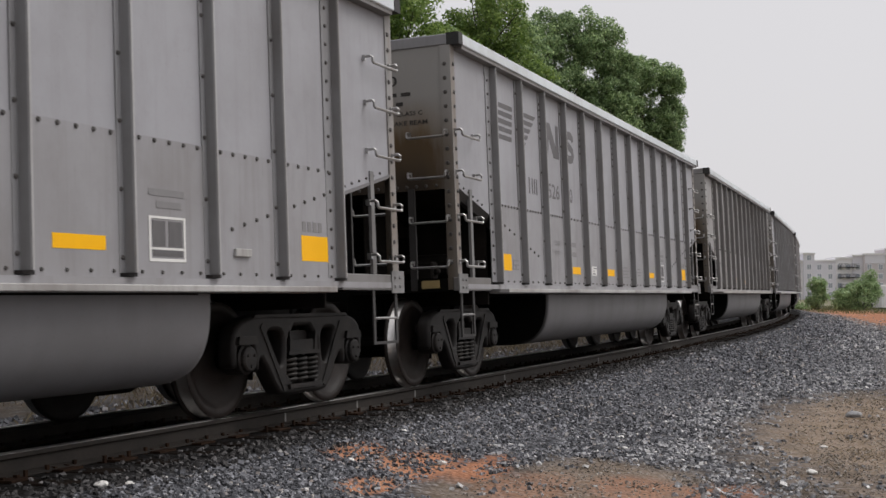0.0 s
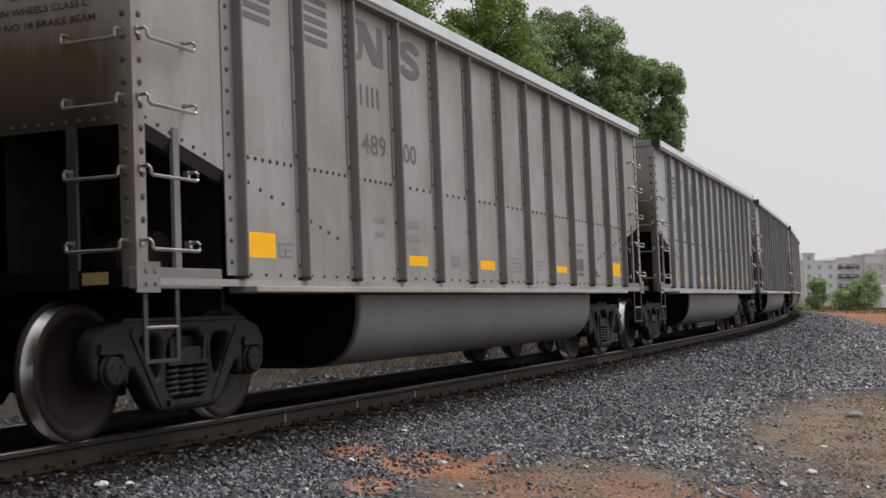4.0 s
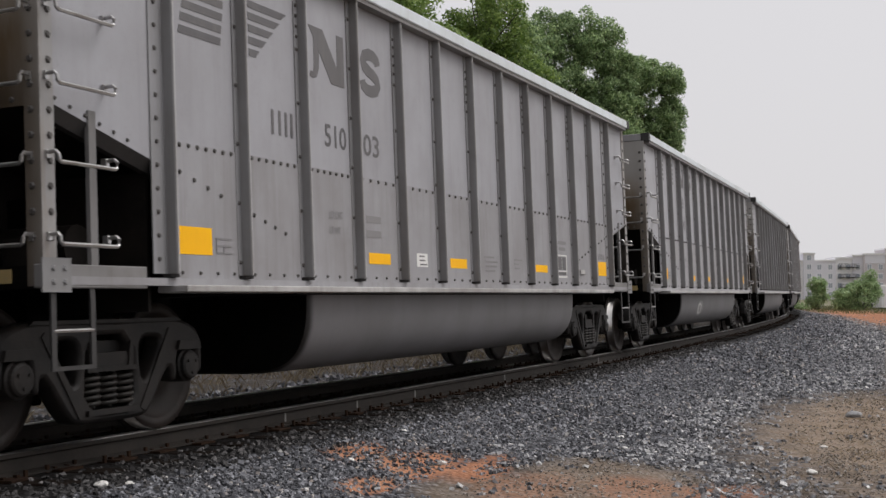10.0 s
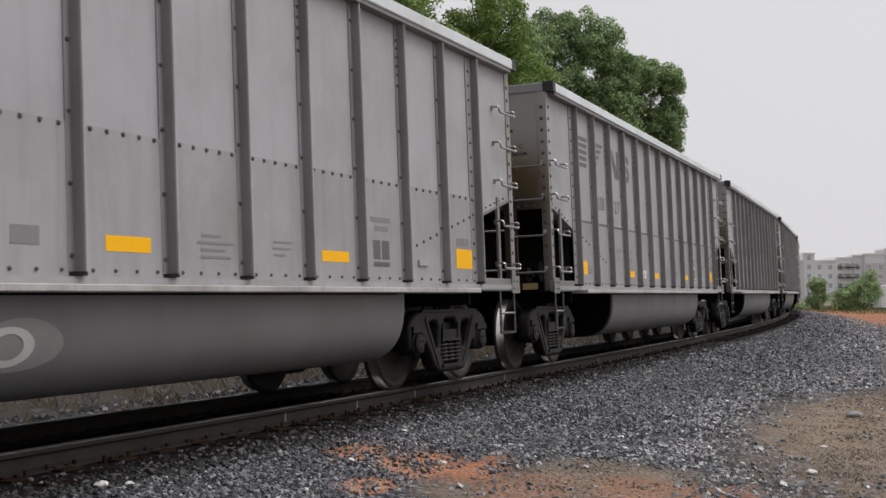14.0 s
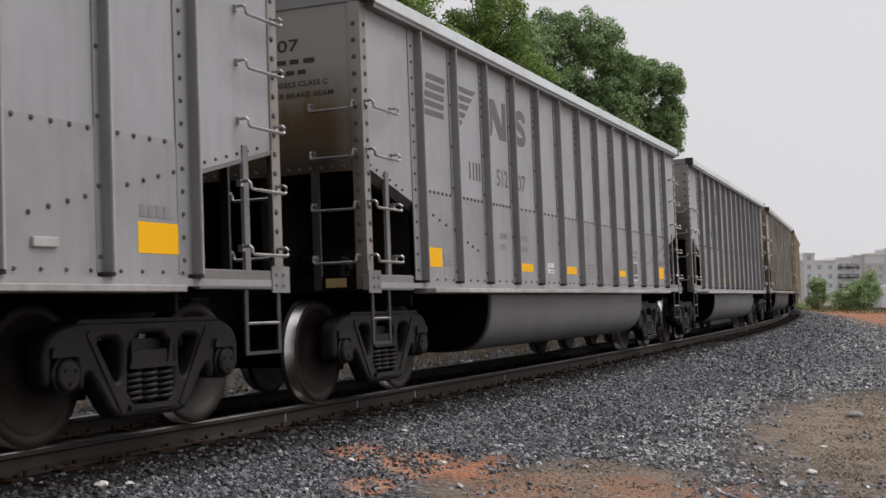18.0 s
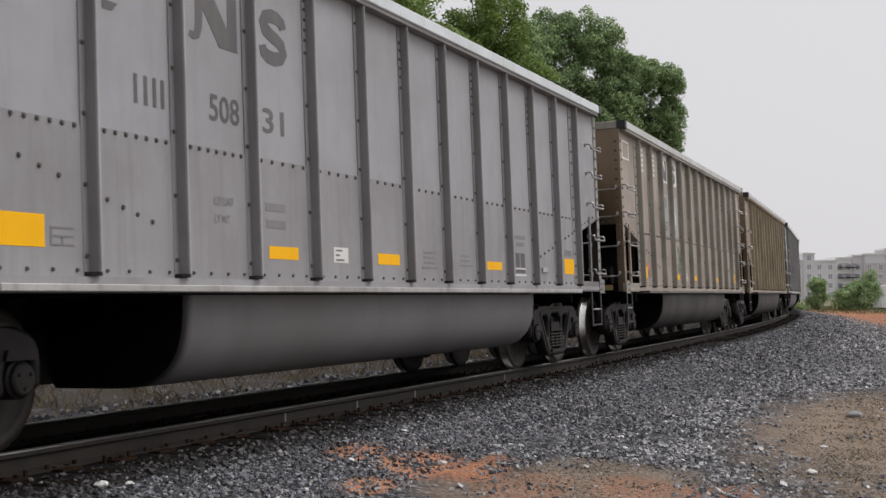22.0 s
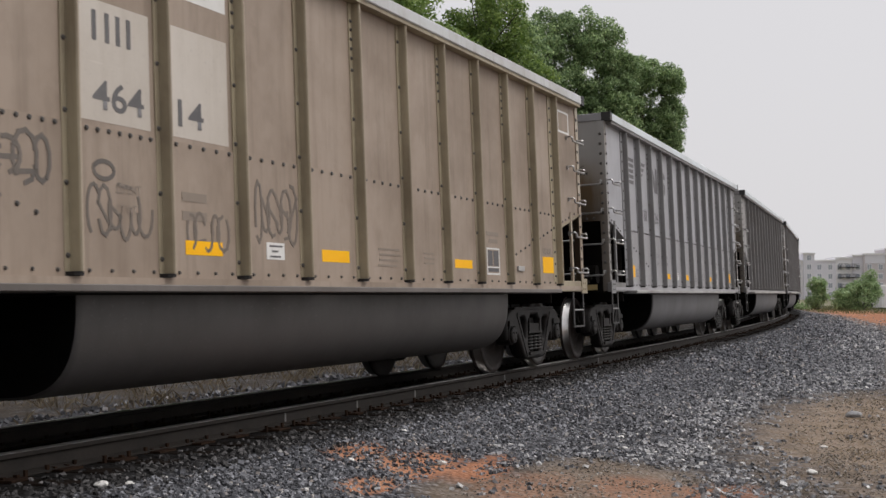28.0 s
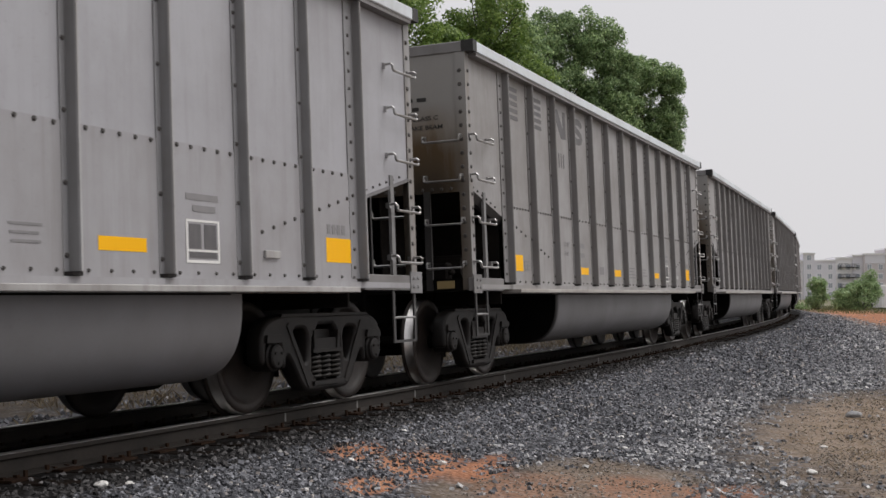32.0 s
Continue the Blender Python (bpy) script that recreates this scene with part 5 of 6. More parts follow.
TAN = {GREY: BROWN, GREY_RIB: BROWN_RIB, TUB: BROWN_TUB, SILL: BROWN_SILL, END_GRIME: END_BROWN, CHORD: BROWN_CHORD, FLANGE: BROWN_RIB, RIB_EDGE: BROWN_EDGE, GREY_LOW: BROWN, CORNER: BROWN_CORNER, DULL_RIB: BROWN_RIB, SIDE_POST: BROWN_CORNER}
DULL = {GREY: GREY_DIRTY, GREY_RIB: DULL_RIB, SILL: DULL_SILL, FLANGE: DULL_FLANGE, RIB_EDGE: DULL_EDGE, GREY_LOW: GREY_DIRTY}

SOOT = {**TAN, GREY: UMBER, GREY_LOW: UMBER, GREY_RIB: UMBER_RIB, FLANGE: UMBER_RIB, RIB_EDGE: UMBER_EDGE, DULL_RIB: UMBER_RIB}


def repaint(car, swap):
    for ob in car.children:
        for slot, mt in zip(ob.material_slots, list(ob.data.materials)):
            if mt in swap:
                slot.link = "OBJECT"
                slot.material = swap[mt]


first = build_car()
CARS = []
for k in sorted(LOOKS):
    car = first if k == -4 else copy_thing(first, pose(0, 0, 0))
    car.matrix_basis = car_pose(run_at(0) + k * CAR_PITCH)
    CARS.append((k, car))
for k, car in CARS:
    style, number, box_look = LOOKS[k]
    if style == "C":
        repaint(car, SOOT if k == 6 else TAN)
        lab = "faded tan riveted coal gondola with graffiti and white number panels"
    elif k in (-1, 9, 10, 11, 12, 13):
        repaint(car, {**DULL, YELLOW: FAINT_YELLOW} if k > 9 else DULL)
        lab = "dirty brownish-grey riveted coal gondola with rounded tubs"
    elif k in (2, 8):
        repaint(car, {GREY: PALE_GREY, GREY_LOW: PALE_LOW})
        lab = "pale grey riveted steel coal gondola with yellow reflectors and rounded tubs" if k == 8 else "grey riveted coal gondola with a chalky ring on its tub"
    else:
        lab = "grey riveted steel coal gondola with yellow reflectors and rounded tubs"
    tagged(car, lab, "freight car", "cars of the train")
    mark_car(k, car, style, number, box_look)
    if k == 2:
        bm = bmesh.new()
        for rx, rz in ((0.0, 0.0), (0.12, 0.055), (0.24, 0.11), (0.36, 0.155)):
            if rx:
                ring = [(x, z) for x, z in ring_pts(-1.28, 0.665, rx, rz)[:-1]]
                ring = [bm.verts.new((x + 0.03 * math.sin(9 * z + 4 * x), -tub_side(z) - 0.004, z)) for x, z in ring]
                for i in range(len(ring)):
                    j = (i + 1) % len(ring)
                    bm.faces.new((last[i], last[j], ring[j], ring[i]) if rx > 0.12 else (hub, ring[j], ring[i]))
                last = ring
            else:
                hub = bm.verts.new((-1.28, -tub_side(0.665) - 0.004, 0.665))
        part("chalk_smear", bm, SMEAR, car, "dull white smear round the sprayed ring", True)
        bm = bmesh.new()
        ring = ring_pts(-1.37, 0.655, 0.125, 0.075)
        wide = ring_pts(-1.37, 0.655, 0.215, 0.115)
        inner = [bm.verts.new((x, -tub_side(z) - 0.008, z)) for x, z in ring[:-1]]
        outer = [bm.verts.new((x, -tub_side(z) - 0.008, z)) for x, z in wide[:-1]]
        for i in range(len(inner)):
            j = (i + 1) % len(inner)
            bm.faces.new((inner[i], inner[j], outer[j], outer[i]))
        part("chalk_ring", bm, CHALK, car, "chalky white sprayed ring on the tub", True)
    if k == 6:
        sheet("spray_tag", stroke(ring_pts(-5.22, 1.70, 0.17, 0.10)[3:], 0.05), SPRAY_BLUE, car, "blue sprayed arc", 0.002)
        sheet("red_label", [rect(-5.03, -4.88, 1.375, 1.47)], RED, car, "small red label", 0.003)
        scrawl(car, -2.15, -1.75, 1.30, 1.90, SPRAY_GREEN, 3, 0.05, 3)
        sheet("spray_tag", [ring_pts(-2.27, 2.33, 0.14, 0.20)[:-1]], WHITE, car, "white sprayed oval beside the number", 0.002)
        sheet("sticker_frame", [rect(6.10, 6.62, 3.08, 3.11), rect(6.10, 6.62, 3.36, 3.39), rect(6.10, 6.14, 3.08, 3.39), rect(6.58, 6.62, 3.08, 3.39)], WHITE, car, "white painted square frame")
    if k == 7:
        scrawl(car, -4.60, -4.02, 1.55, 1.92, SPRAY, 11, 0.03, 4)
        scrawl(car, -3.68, -3.05, 1.28, 1.66, SPRAY, 12, 0.024, 6)
        sheet("spray_tag", stroke(ring_pts(-3.52, 1.72, 0.10, 0.055), 0.028), SPRAY, car, "sprayed ring", 0.002)
        scrawl(car, -2.62, -2.12, 1.24, 1.52, SPRAY, 13, 0.024, 5)
        scrawl(car, -1.72, -1.10, 1.30, 1.84, SPRAY, 14, 0.026, 6)
        sheet("red_label", [rect(-4.99, -4.84, 1.375, 1.46)], RED, car, "small red label", 0.003)
    if k in (6, 7):
        for x0, x1 in ((-6.62, -6.14), (6.10, 6.60)):
            sheet("sticker_frame", [rect(x0, x1, 3.10, 3.125), rect(x0, x1, 3.37, 3.395), rect(x0, x0 + 0.035, 3.10, 3.395), rect(x1 - 0.035, x1, 3.10, 3.395)], WHITE, car, "white painted square frame", 0.0012)


def widen_front(car):
    """One tan car is longer in its front half: its ribs, sheets, tub and truck there lie further forward."""
    knots, moves = [-2.6, -0.8, 0.15, 1.1, 3.0], [-0.16, -0.14, -0.08, -0.03, 0.0]
    for ob in car.children:
        if ob.name.startswith("spray_tag"):
            continue
        at = ob.matrix_basis.translation.x
        if abs(at) > 0.01:
            ob.location.x += float(np.interp(at, knots, moves))
            continue
        ob.data = ob.data.copy()
        for v in ob.data.vertices:
            v.co.x += float(np.interp(v.co.x, knots, moves))


for k, car in CARS:
    if k == 7:
        widen_front(car)


# ---------------------------------------------------------------- trees, bushes, and what lies behind
def leaf_mat(name, dark, light, tip):
    m, n, l, b = mat_new(name)
    g = n.new("ShaderNodeNewGeometry")
    co = n.new("ShaderNodeTexCoord")
    big = noise_at(n, l, co.outputs["Object"], 0.35, 4, 0.6)
    c = ramp_of(n, l, g.outputs["Random Per Island"], [(0.0, dark), (0.6, light), (1.0, tip)])
    c = mixed(n, l, ramp_of(n, l, big, [(0.35, (0, 0, 0)), (0.7, (0.55,) * 3)]), c, dark)
    l.new(c, b.inputs["Base Color"])
    b.inputs["Roughness"].default_value = 0.55
    tr = n.new("ShaderNodeBsdfTranslucent")
    l.new(c, tr.inputs[0])
    mx = n.new("ShaderNodeMixShader")
    mx.inputs[0].default_value = 0.36
    l.new(b.outputs[0], mx.inputs[1])
    l.new(tr.outputs[0], mx.inputs[2])
    l.new(mx.outputs[0], n["Material Output"].inputs[0])
    return m


LEAF = leaf_mat("oak_leaves", (0.085, 0.145, 0.06), (0.31, 0.44, 0.185), (0.54, 0.66, 0.31))
LEAF_LIGHT = leaf_mat("young_leaves", (0.09, 0.155, 0.035), (0.24, 0.355, 0.08), (0.42, 0.53, 0.14))
# dark copy of the leaves with the wood's shade in its colour
LEAF_SHADE = leaf_mat("shaded_leaves", (0.03, 0.045, 0.02), (0.075, 0.11, 0.04), (0.14, 0.18, 0.075))
# leaf colours raised so that distance haze is already in them
LEAF_BUSH = leaf_mat("hazed_bush_leaves", (0.20, 0.30, 0.13), (0.36, 0.49, 0.23), (0.52, 0.62, 0.36))
BARK = grimy_metal("tree_bark", (0.06, 0.048, 0.038), (0.12, 0.10, 0.082), 0.6, 0.9)


def leaf_mesh(name, centres, radii, count, size, material, seed, flat=1.0):
    """Leaves on the shells of many small clumps."""
    rng = np.random.default_rng(seed)
    cs, rs = np.array(centres), np.array(radii)
    pick = rng.choice(len(cs), count, p=rs ** 2 / (rs ** 2).sum())
    d = rng.normal(size=(count, 3))
    d /= np.linalg.norm(d, axis=1)[:, None]
    d[:, 2] = np.abs(d[:, 2]) * np.where(rng.random(count) < 0.78, 1, -1)
    r = rs[pick] * (1 - 0.45 * rng.random(count) ** 2) * rng.uniform(0.85, 1.12, count)
    pos = cs[pick] + d * r[:, None] * np.array([1, 1, flat])
    nrm = d + rng.normal(0, 0.55, (count, 3))
    nrm /= np.linalg.norm(nrm, axis=1)[:, None]
    up = rng.normal(size=(count, 3))
    u = np.cross(nrm, up)
    u /= np.linalg.norm(u, axis=1)[:, None]
    w = np.cross(nrm, u)
    a = rng.uniform(size[0], size[1], count)[:, None]
    b = a * rng.uniform(0.5, 0.8, count)[:, None]
    dip = nrm * a * 0.18
    v = np.stack([pos - u * a, pos - w * b - dip, pos + u * a, pos + w * b - dip], 1)
    me = bpy.data.meshes.new(name)
    me.vertices.add(count * 4)
    me.vertices.foreach_set("co", v.astype(np.float32).ravel())
    me.loops.add(count * 4)
    me.loops.foreach_set("vertex_index", np.arange(count * 4, dtype=np.int32))
    me.polygons.add(count)
    me.polygons.foreach_set("loop_start", np.arange(0, count * 4, 4, dtype=np.int32))
    me.update(calc_edges=True)
    me.materials.append(material)
    return me


def limb(bm, a, b, r0, r1, bend_by, rnd, sides=7):
    a, b = Vector(a), Vector(b)
    n = 5
    rings = []
    off = Vector((rnd.uniform(-1, 1), rnd.uniform(-1, 1), rnd.uniform(-0.3, 0.5))) * bend_by
    d = (b - a).normalized()
    u = d.cross(Vector((0.3, 0.9, 0.2))).normalized()
    w = d.cross(u)
    for i in range(n + 1):
        t = i / n
        p = a.lerp(b, t) + off * math.sin(math.pi * t)
        r = r0 + (r1 - r0) * t
        rings.append([bm.verts.new(p + (u * math.cos(q) + w * math.sin(q)) * r) for q in (2 * math.pi * k / sides for k in range(sides))])
    for i in range(n):
        for k in range(sides):
            bm.faces.new((rings[i][k], rings[i][(k + 1) % sides], rings[i + 1][(k + 1) % sides], rings[i + 1][k]))


def clumps_in(c, rx, rz, n, r_range, rnd, lower=-0.9):
    """Clumps over the outer part of an uneven ellipsoid."""
    out = []
    for _ in range(n):
        while True:
            d = Vector((rnd.gauss(0, 1), rnd.gauss(0, 1), rnd.gauss(0, 1))).normalized()
            if d.z > lower:
                break
        k = rnd.uniform(0.62, 0.95) if rnd.random() < 0.8 else rnd.uniform(0.1, 0.5)
        k *= 1 + 0.14 * noise.noise(d * 1.7 + Vector(c))
        r = rnd.uniform(*r_range)
        out.append((Vector(c) + Vector((d.x * rx * k, d.y * rx * k, d.z * rz * k)), r))
    return out


def build_tree(x, y, base, masses, leaves, size, material, seed, clump=(0.7, 1.5), label="tall broadleaf tree in full green leaf"):
    """masses: (dx, dy, height of the middle, radius, half height) of the parts of the crown."""
    rnd = random.Random(seed)
    tree = new("tree")
    tree.location = (x, y, base)
    tagged(tree, label, "tree", "trees behind the track")
    bm = bmesh.new()
    top = max(m[2] for m in masses)
    limb(bm, (0, 0, -0.3), (0, 0, top), 0.34, 0.10, 0.25, rnd, 10)
    part("trunk", bm, BARK, tree, "", True)
    cl = []
    for dx, dy, h, r, rz in masses:
        bm = bmesh.new()
        limb(bm, (0, 0, max(2.0, h * 0.5)), (dx, dy, h), 0.16, 0.05, 0.5, rnd)
        mine = clumps_in((dx, dy, h), r, rz, max(12, int(19 * r)), clump, rnd)
        for c, q in mine[::2]:
            limb(bm, (dx * 0.8, dy * 0.8, h - rz * 0.3), c, 0.06, 0.02, 0.3, rnd, 5)
        part("limb", bm, BARK, tree, "", True)
        cl += mine
    me = leaf_mesh("crown", [c for c, _ in cl], [q for _, q in cl], leaves, size, material, seed)
    same("crown", me, tree)
    return tree


def build_bush(x, y, base, masses, leaves, size, seed, label):
    rnd = random.Random(seed)
    bush = new("bush")
    bush.location = (x, y, base)
    tagged(bush, label, "bush", "bushes beyond the track")
    bm = bmesh.new()
    cl = []
    for dx, dy, h, r, rz in masses:
        for _ in range(3):
            limb(bm, (dx * 0.4, dy * 0.4, 0), (dx + rnd.uniform(-r, r) * 0.5, dy, h), 0.05, 0.015, 0.2, rnd, 5)
        cl += clumps_in((dx, dy, h), r, rz, 14, (0.3, 0.65), rnd)
    part("stems", bm, BARK, bush)
    same("foliage", leaf_mesh("foliage", [c for c, _ in cl], [q for _, q in cl], leaves, size, LEAF_BUSH, seed), bush)


build_tree(10.7, 100.0, 1.6, [(-2.3, 0, 18.9, 2.5, 2.8), (0.0, 0.6, 19.2, 2.3, 2.6), (1.9, 0, 18.3, 2.0, 2.4), (3.0, 0.2, 16.6, 1.7, 2.0), (-1.6, -0.4, 14.8, 3.0, 2.6), (2.3, 0, 14.6, 2.4, 2.3), (0.6, -0.8, 12.0, 3.2, 2.6), (-2.6, 0, 10.8, 2.6, 2.6), (3.2, 0, 11.2, 2.2, 2.2)], 105000, (0.05, 0.125), LEAF, 21, (0.38, 0.92))
build_tree(15.95, 103.0, 0.3, [(0.6, 0, 18.2, 1.9, 1.9), (2.1, 0, 17.2, 1.5, 1.9), (2.7, 0, 15.6, 0.9, 1.0), (-0.8, 0, 16.6, 1.8, 2.2), (1.8, 0, 14.2, 1.7, 1.5), (-0.5, 0.5, 13.2, 2.0, 1.9), (2.2, 0, 12.7, 1.0, 0.8)], 58000, (0.05, 0.115), LEAF, 22, (0.36, 0.85))
build_tree(5.0, 96.0, 0.4, [(0, 0, 17.5, 3.4, 5.0), (2.0, 0, 13.0, 3.6, 4.8), (-3.0, 1, 14.0, 3.2, 5.0)], 34000, (0.07, 0.16), LEAF, 23, (0.5, 1.1))
build_tree(2.6, 78.0, 0.5, [(0, 0, 16.4, 3.0, 4.6), (-2.2, 0, 13.0, 3.0, 4.2), (2.0, 0, 12.0, 2.6, 4.0)], 42000, (0.06, 0.13), LEAF_LIGHT, 24, (0.4, 1.0), label="tall tree with light green open foliage")
build_tree(-2.6, 70.0, 0.6, [(0, 0, 14.6, 3.2, 4.6), (-2.6, 0, 12.0, 3.0, 4.4), (2.6, 0, 11.0, 2.6, 4.4)], 42000, (0.06, 0.13), LEAF_LIGHT, 25, (0.4, 1.0), label="tall tree with light green open foliage")
build_tree(-8.0, 66.0, 0.8, [(0, 0, 14.0, 3.6, 5.4), (-2.8, 0, 11.0, 3.0, 4.4), (2.8, 0, 10.0, 3.0, 4.4)], 9000, (0.15, 0.32), LEAF, 26)
build_tree(-15.0, 58.0, 1.0, [(0, 0, 13.0, 3.6, 5.4), (-2.8, 0, 10.0, 3.0, 4.4), (2.8, 0, 9.0, 3.0, 4.4)], 8000, (0.15, 0.32), LEAF, 27)
build_tree(-22.0, 48.0, 1.2, [(0, 0, 12.0, 3.6, 5.4), (-2.8, 0, 10.0, 3.0, 4.4), (2.8, 0, 9.0, 3.0, 4.4)], 7000, (0.15, 0.32), LEAF, 28)


def build_undergrowth():
    """The dense low growth at the foot of the wood, behind the track."""
    rnd = random.Random(31)
    cs, rs = [], []
    for i in range(460):
        s = rnd.uniform(-30, 92)
        y = rnd.uniform(11.5, 17.5) if s < 70 else rnd.uniform(9.0, 13.0)
        x, yy, z = surface(s, y)
        h = rnd.uniform(0.3, 6.5) * (1 if s < 60 else 0.9)
        cs.append((x, yy, z + h))
        rs.append(rnd.uniform(0.8, 1.7))
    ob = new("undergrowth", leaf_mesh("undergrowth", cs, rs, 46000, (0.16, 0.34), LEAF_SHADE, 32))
    tagged(ob, "dense green undergrowth at the edge of the wood", "undergrowth", kind="stuff")


build_undergrowth()


def build_dry_grass():
    rng = np.random.default_rng(41)
    v, f = [], []
    def blade(x, y, z, h, lean, w):
        a = rng.uniform(0, 6.283)
        dx, dy = math.cos(a), math.sin(a)
        i = len(v)
        v.extend([(x - dy * w, y + dx * w, z), (x + dy * w, y - dx * w, z), (x + dx * lean * 0.5, y + dy * lean * 0.5, z + h * 0.7), (x + dx * lean, y + dy * lean, z + h)])
        f.extend([(i, i + 1, i + 2), (i + 1, i + 3, i + 2)])
    for _ in range(900):
        s, y = rng.uniform(4, 46), rng.uniform(3.4, 8.5)
        for _ in range(9):
            x, yy, z = surface(s + rng.normal(0, 0.12), y + rng.normal(0, 0.12))
            blade(x, yy, z - 0.01, rng.uniform(0.06, 0.26), rng.uniform(0.03, 0.2), 0.006)
    me = quick("dry_grass", v, f, STRAW)
    tagged(new("dry_grass", me), "tufts of dry straw-coloured grass", "grass", kind="stuff")
    v, f = [], []
    for _ in range(700):
        s, y = rng.uniform(8, 24), rng.uniform(-7.4, -4.6)
        if rng.random() > patch(DIRT, s, y):
            continue
        for _ in range(5):
            x, yy, z = surface(s + rng.normal(0, 0.10), y + rng.normal(0, 0.10))
            blade(x, yy, z - 0.005, rng.uniform(0.01, 0.05), rng.uniform(0.03, 0.10), 0.003)
    tagged(new("dry_grass", quick("dry_grass", v, f, STRAW)), "short flattened dry grass on the dirt", "grass", kind="stuff")
    v, f = [], []
    for _ in range(5200):
        x, y = rng.uniform(30, 62), rng.uniform(96, 150)
        for _ in range(4):
            blade(x + rng.normal(0, 0.3), y + rng.normal(0, 0.3), -0.8, rng.uniform(0.15, 0.55), rng.uniform(0.05, 0.25), 0.035)
    tagged(new("long_grass", quick("long_grass", v, f, GREEN_GRASS)), "long green and yellow grass beyond the dirt", "grass", kind="stuff")


STRAW = leaf_mat("straw", (0.10, 0.075, 0.048), (0.21, 0.165, 0.108), (0.38, 0.32, 0.22))
GREEN_GRASS = leaf_mat("green_grass", (0.06, 0.085, 0.025), (0.13, 0.15, 0.05), (0.27, 0.24, 0.11))
build_dry_grass()
build_bush(35.4, 121.0, -0.75, [(0, 0, 2.4, 0.75, 0.9), (0.35, 0, 1.5, 0.7, 0.8), (-0.3, 0, 0.9, 0.6, 0.6)], 3600, (0.06, 0.14), 51, "slender green bush at the edge of the dirt")
build_bush(38.2, 119.0, -0.75, [(1.5, 0, 2.6, 1.0, 0.9), (0.5, 0, 1.9, 1.1, 1.0), (-0.6, 0, 1.3, 1.1, 1.0), (-1.1, 0, 0.7, 0.8, 0.6), (0.3, 0, 0.8, 1.4, 0.8), (1.9, 0, 1.7, 0.6, 0.8)], 9000, (0.06, 0.14), 52, "broad rounded green bush with pale flowers below")
build_bush(33.4, 124.0, -0.75, [(0, 0, 0.5, 1.1, 0.5), (1.2, 0, 0.4, 0.8, 0.4)], 700, (0.08, 0.16), 53, "low green bush beside the far grass")


# ---------------------------------------------------------------- the far apartment block and parked van
# wall colours are lightened to carry the haze of the distance
WALL_PALE = worn_paint("hazed_pale_render", (0.74, 0.73, 0.79), (0.66, 0.65, 0.71), 0.4, 0.2, 0.8)
WALL_WHITE = worn_paint("white_render", (0.88, 0.87, 0.89), (0.80, 0.79, 0.81), 0.4, 0.2, 0.8)
WALL_BRICK = worn_paint("hazed_grey_brown_brick", (0.62, 0.575, 0.60), (0.54, 0.50, 0.53), 0.4, 0.2, 0.85)
PANE = grimy_metal("window_glass", (0.36, 0.39, 0.45), (0.5, 0.53, 0.58), 0.4, 0.12)
TRIM = worn_paint("white_window_trim", (0.92, 0.92, 0.94), (0.85, 0.85, 0.87), 0.3, 0.2)
VAN = worn_paint("white_van_paint", (0.78, 0.78, 0.78), (0.6, 0.6, 0.6), 0.3, 0.2, 0.3)


def build_window(parent, x, y, z, w, h):
    bm = bmesh.new()
    box(bm, x - w / 2 - 0.12, x + w / 2 + 0.12, y - 0.06, y + 0.02, z - 0.12, z + h + 0.12)
    win = part("window", bm, TRIM, parent)
    bm = bmesh.new()
    for a, b in ((x - w / 2, x - 0.04), (x + 0.04, x + w / 2)):
        box(bm, a, b, y - 0.10, y - 0.05, z, z + h)
    part("pane", bm, PANE, win)


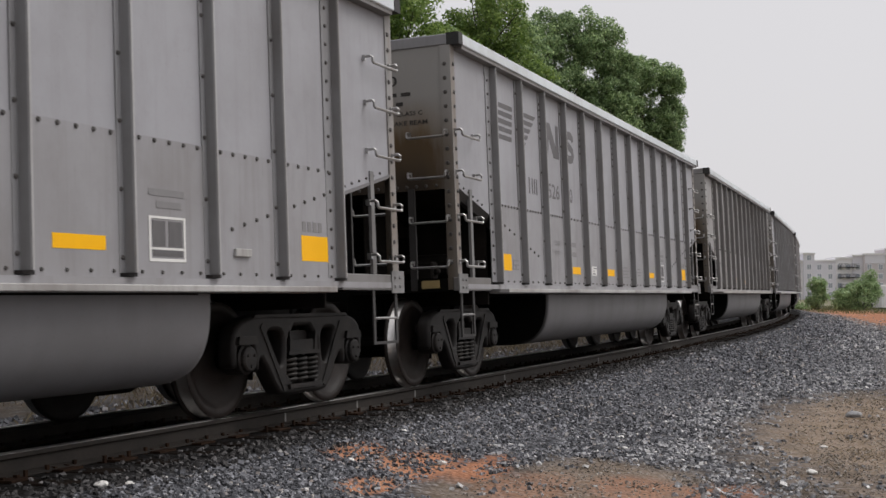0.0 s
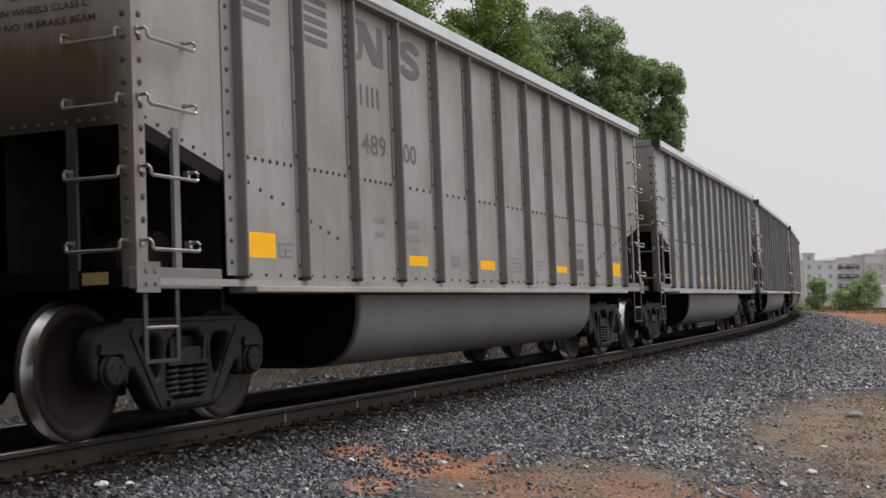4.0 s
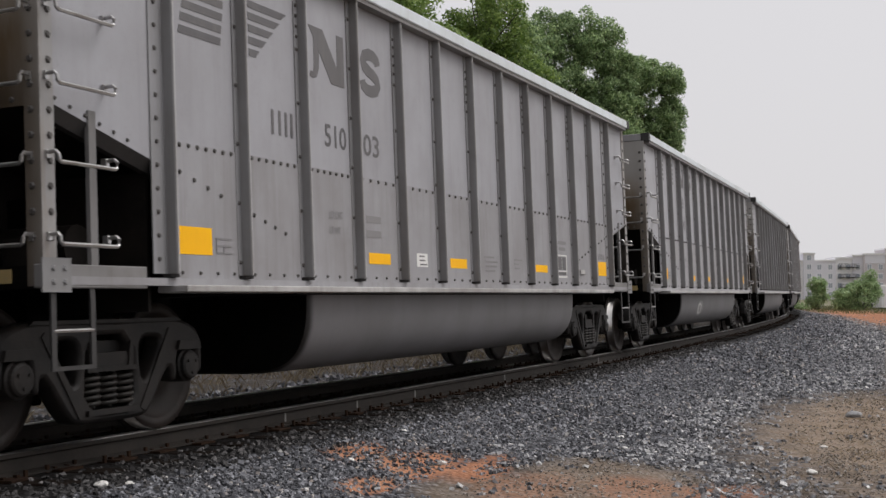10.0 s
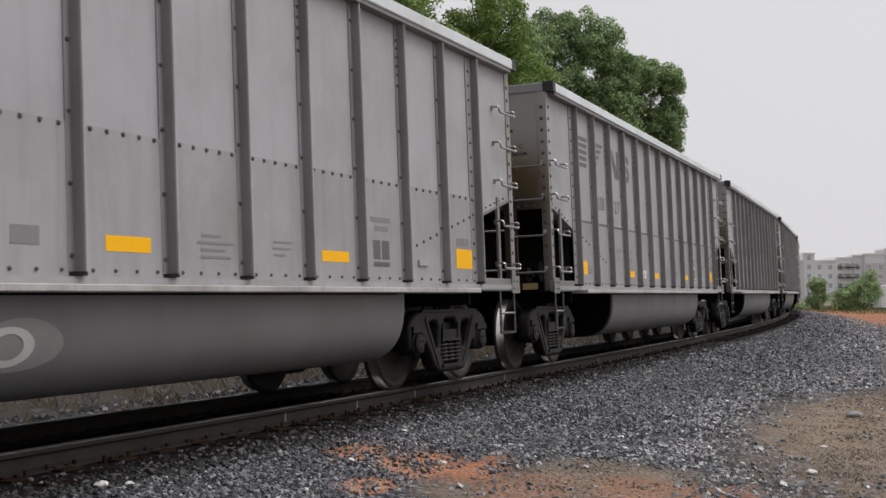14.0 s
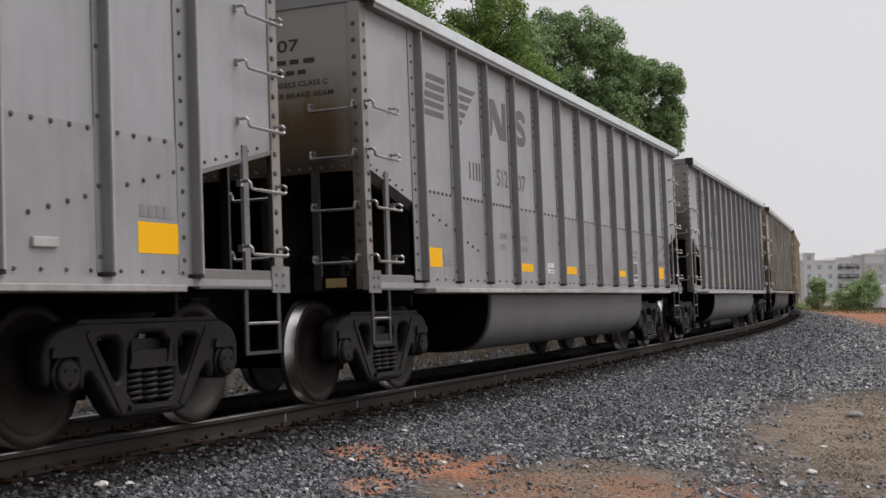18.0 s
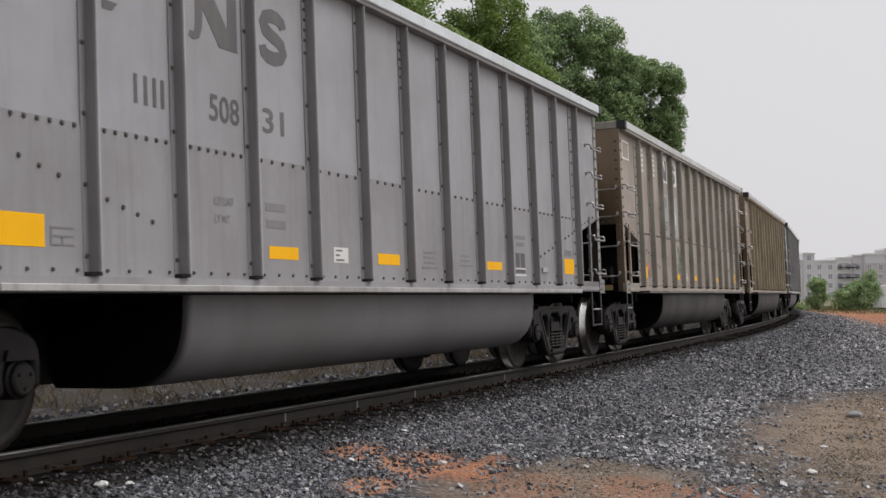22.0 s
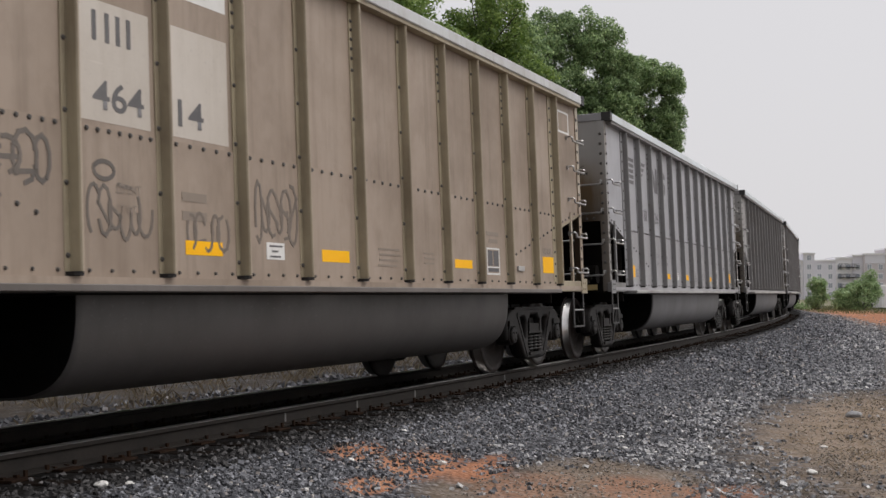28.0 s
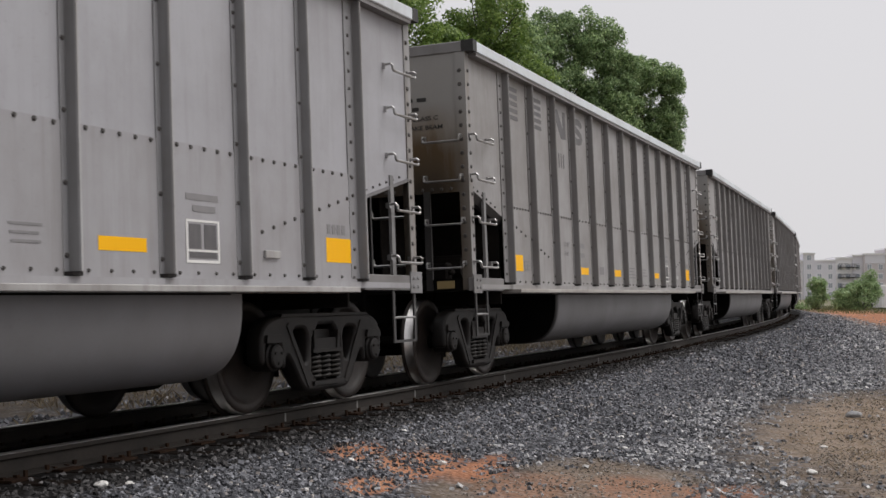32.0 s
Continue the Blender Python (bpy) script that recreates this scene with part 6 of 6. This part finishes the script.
def build_block():
    block = new("apartment_building")
    block.matrix_basis = pose(106, 384, -0.8, 0, 0, -6)
    tagged(block, "far pale and grey-brown apartment building, haze in its wall colours, with rows of windows", "building")
    # wings along local x: start, end, depth step, height, wall
    wings = [(-14, 2.0, 0.0, 11.4, WALL_WHITE), (2.0, 5.2, -1.2, 13.6, WALL_PALE), (5.2, 11.6, 0.0, 11.5, WALL_PALE), (11.6, 16.6, 0.8, 12.3, WALL_WHITE), (16.6, 19.5, 0.2, 13.0, WALL_PALE), (19.5, 26.0, -1.0, 13.4, WALL_BRICK), (26.0, 62.0, -0.5, 15.0, WALL_BRICK)]
    for x0, x1, dy, h, wall in wings:
        bm = bmesh.new()
        box(bm, x0, x1 - 0.01, dy, dy + 14, 0, h)
        part("wall", bm, wall, block)
        bm = bmesh.new()
        box(bm, x0 - 0.25, x1 + 0.2, dy - 0.3, dy + 14.3, h, h + 0.45)
        part("roof", bm, WALL_WHITE, block)
        if wall is WALL_BRICK:
            bm = bmesh.new()
            box(bm, x0 + 0.4, x1 - 0.4, dy - 0.12, dy, h - 2.6, h - 0.05)
            part("top_storey", bm, WALL_PALE, block)
        n = max(1, int((x1 - x0) / 2.5))
        for f in range(4 if h < 13.5 else 5):
            for i in range(n):
                build_window(block, x0 + (i + 0.5) * (x1 - x0) / n, dy - (0.12 if wall is WALL_BRICK and f == 3 else 0), 0.75 + f * 2.75, 1.15, 1.5)
    for x in (13.4, 15.3, 17.2):
        for f in range(3):
            bm = bmesh.new()
            box(bm, x - 1.0, x + 1.0, -0.6, 0.8, 3.5 + f * 3.05, 3.65 + f * 3.05)
            for q in range(9):
                box(bm, x - 1.0 + q * 0.24, x - 0.96 + q * 0.24, -0.58, -0.54, 3.65 + f * 3.05, 4.6 + f * 3.05)
            box(bm, x - 1.0, x + 1.0, -0.6, -0.52, 4.6 + f * 3.05, 4.68 + f * 3.05)
            part("balcony", bm, DARK, block)


def build_van(x, y, turn, length, height, label):
    van = new("parked_van")
    van.matrix_basis = pose(x, y, -0.8, 0, 0, turn)
    tagged(van, label, "van")
    bm = bmesh.new()
    L = length
    prism(bm, [(0, 0.35), (L, 0.35), (L, height), (1.7, height), (1.0, height * 0.62), (0.1, height * 0.48)], "y", -1.0, 1.0)
    part("body", bm, VAN, van, bevel=0.06)
    for side in (-1, 1):
        bm = bmesh.new()
        prism(bm, [(1.15, height * 0.62), (2.3, height * 0.62), (2.3, height * 0.9), (1.75, height * 0.9)], "y", side * 1.0, side * 1.015)
        part("side_window", bm, PANE, van)
        for q in (0.9, L - 1.0):
            bm = bmesh.new()
            lathe(bm, [(side * 0.80, 0.2), (side * 0.80, 0.36), (side * 1.02, 0.36), (side * 1.02, 0.2)], "y", (q, 0, 0.36), 18)
            part("wheel", bm, BLACK, van)


build_block()
build_van(50.2, 131.0, 185, 6.0, 2.7, "white box van parked beyond the bushes")
build_van(57.5, 136.0, 178, 5.4, 2.4, "white van parked beyond the dirt")
build_van(50.6, 150.0, 182, 4.6, 1.8, "pale van parked far beyond the track")
build_stones()


# ---------------------------------------------------------------- what moves
def motions():
    wheel_r = 0.457
    ticks = [i / 10 for i in range(321)]
    for k, car in CARS:
        walk(car, [(i / 2, car_pose(run_at(i / 2) + k * CAR_PITCH)) for i in range(65)])
        for ob in car.children:
            if ob.name.startswith("wheelset"):
                at = ob.location.copy()
                walk(ob, [(t, pose(at.x, at.y, at.z, 0, math.degrees((run_at(t) - run_at(0)) / wheel_r), 0)) for t in ticks])


motions()
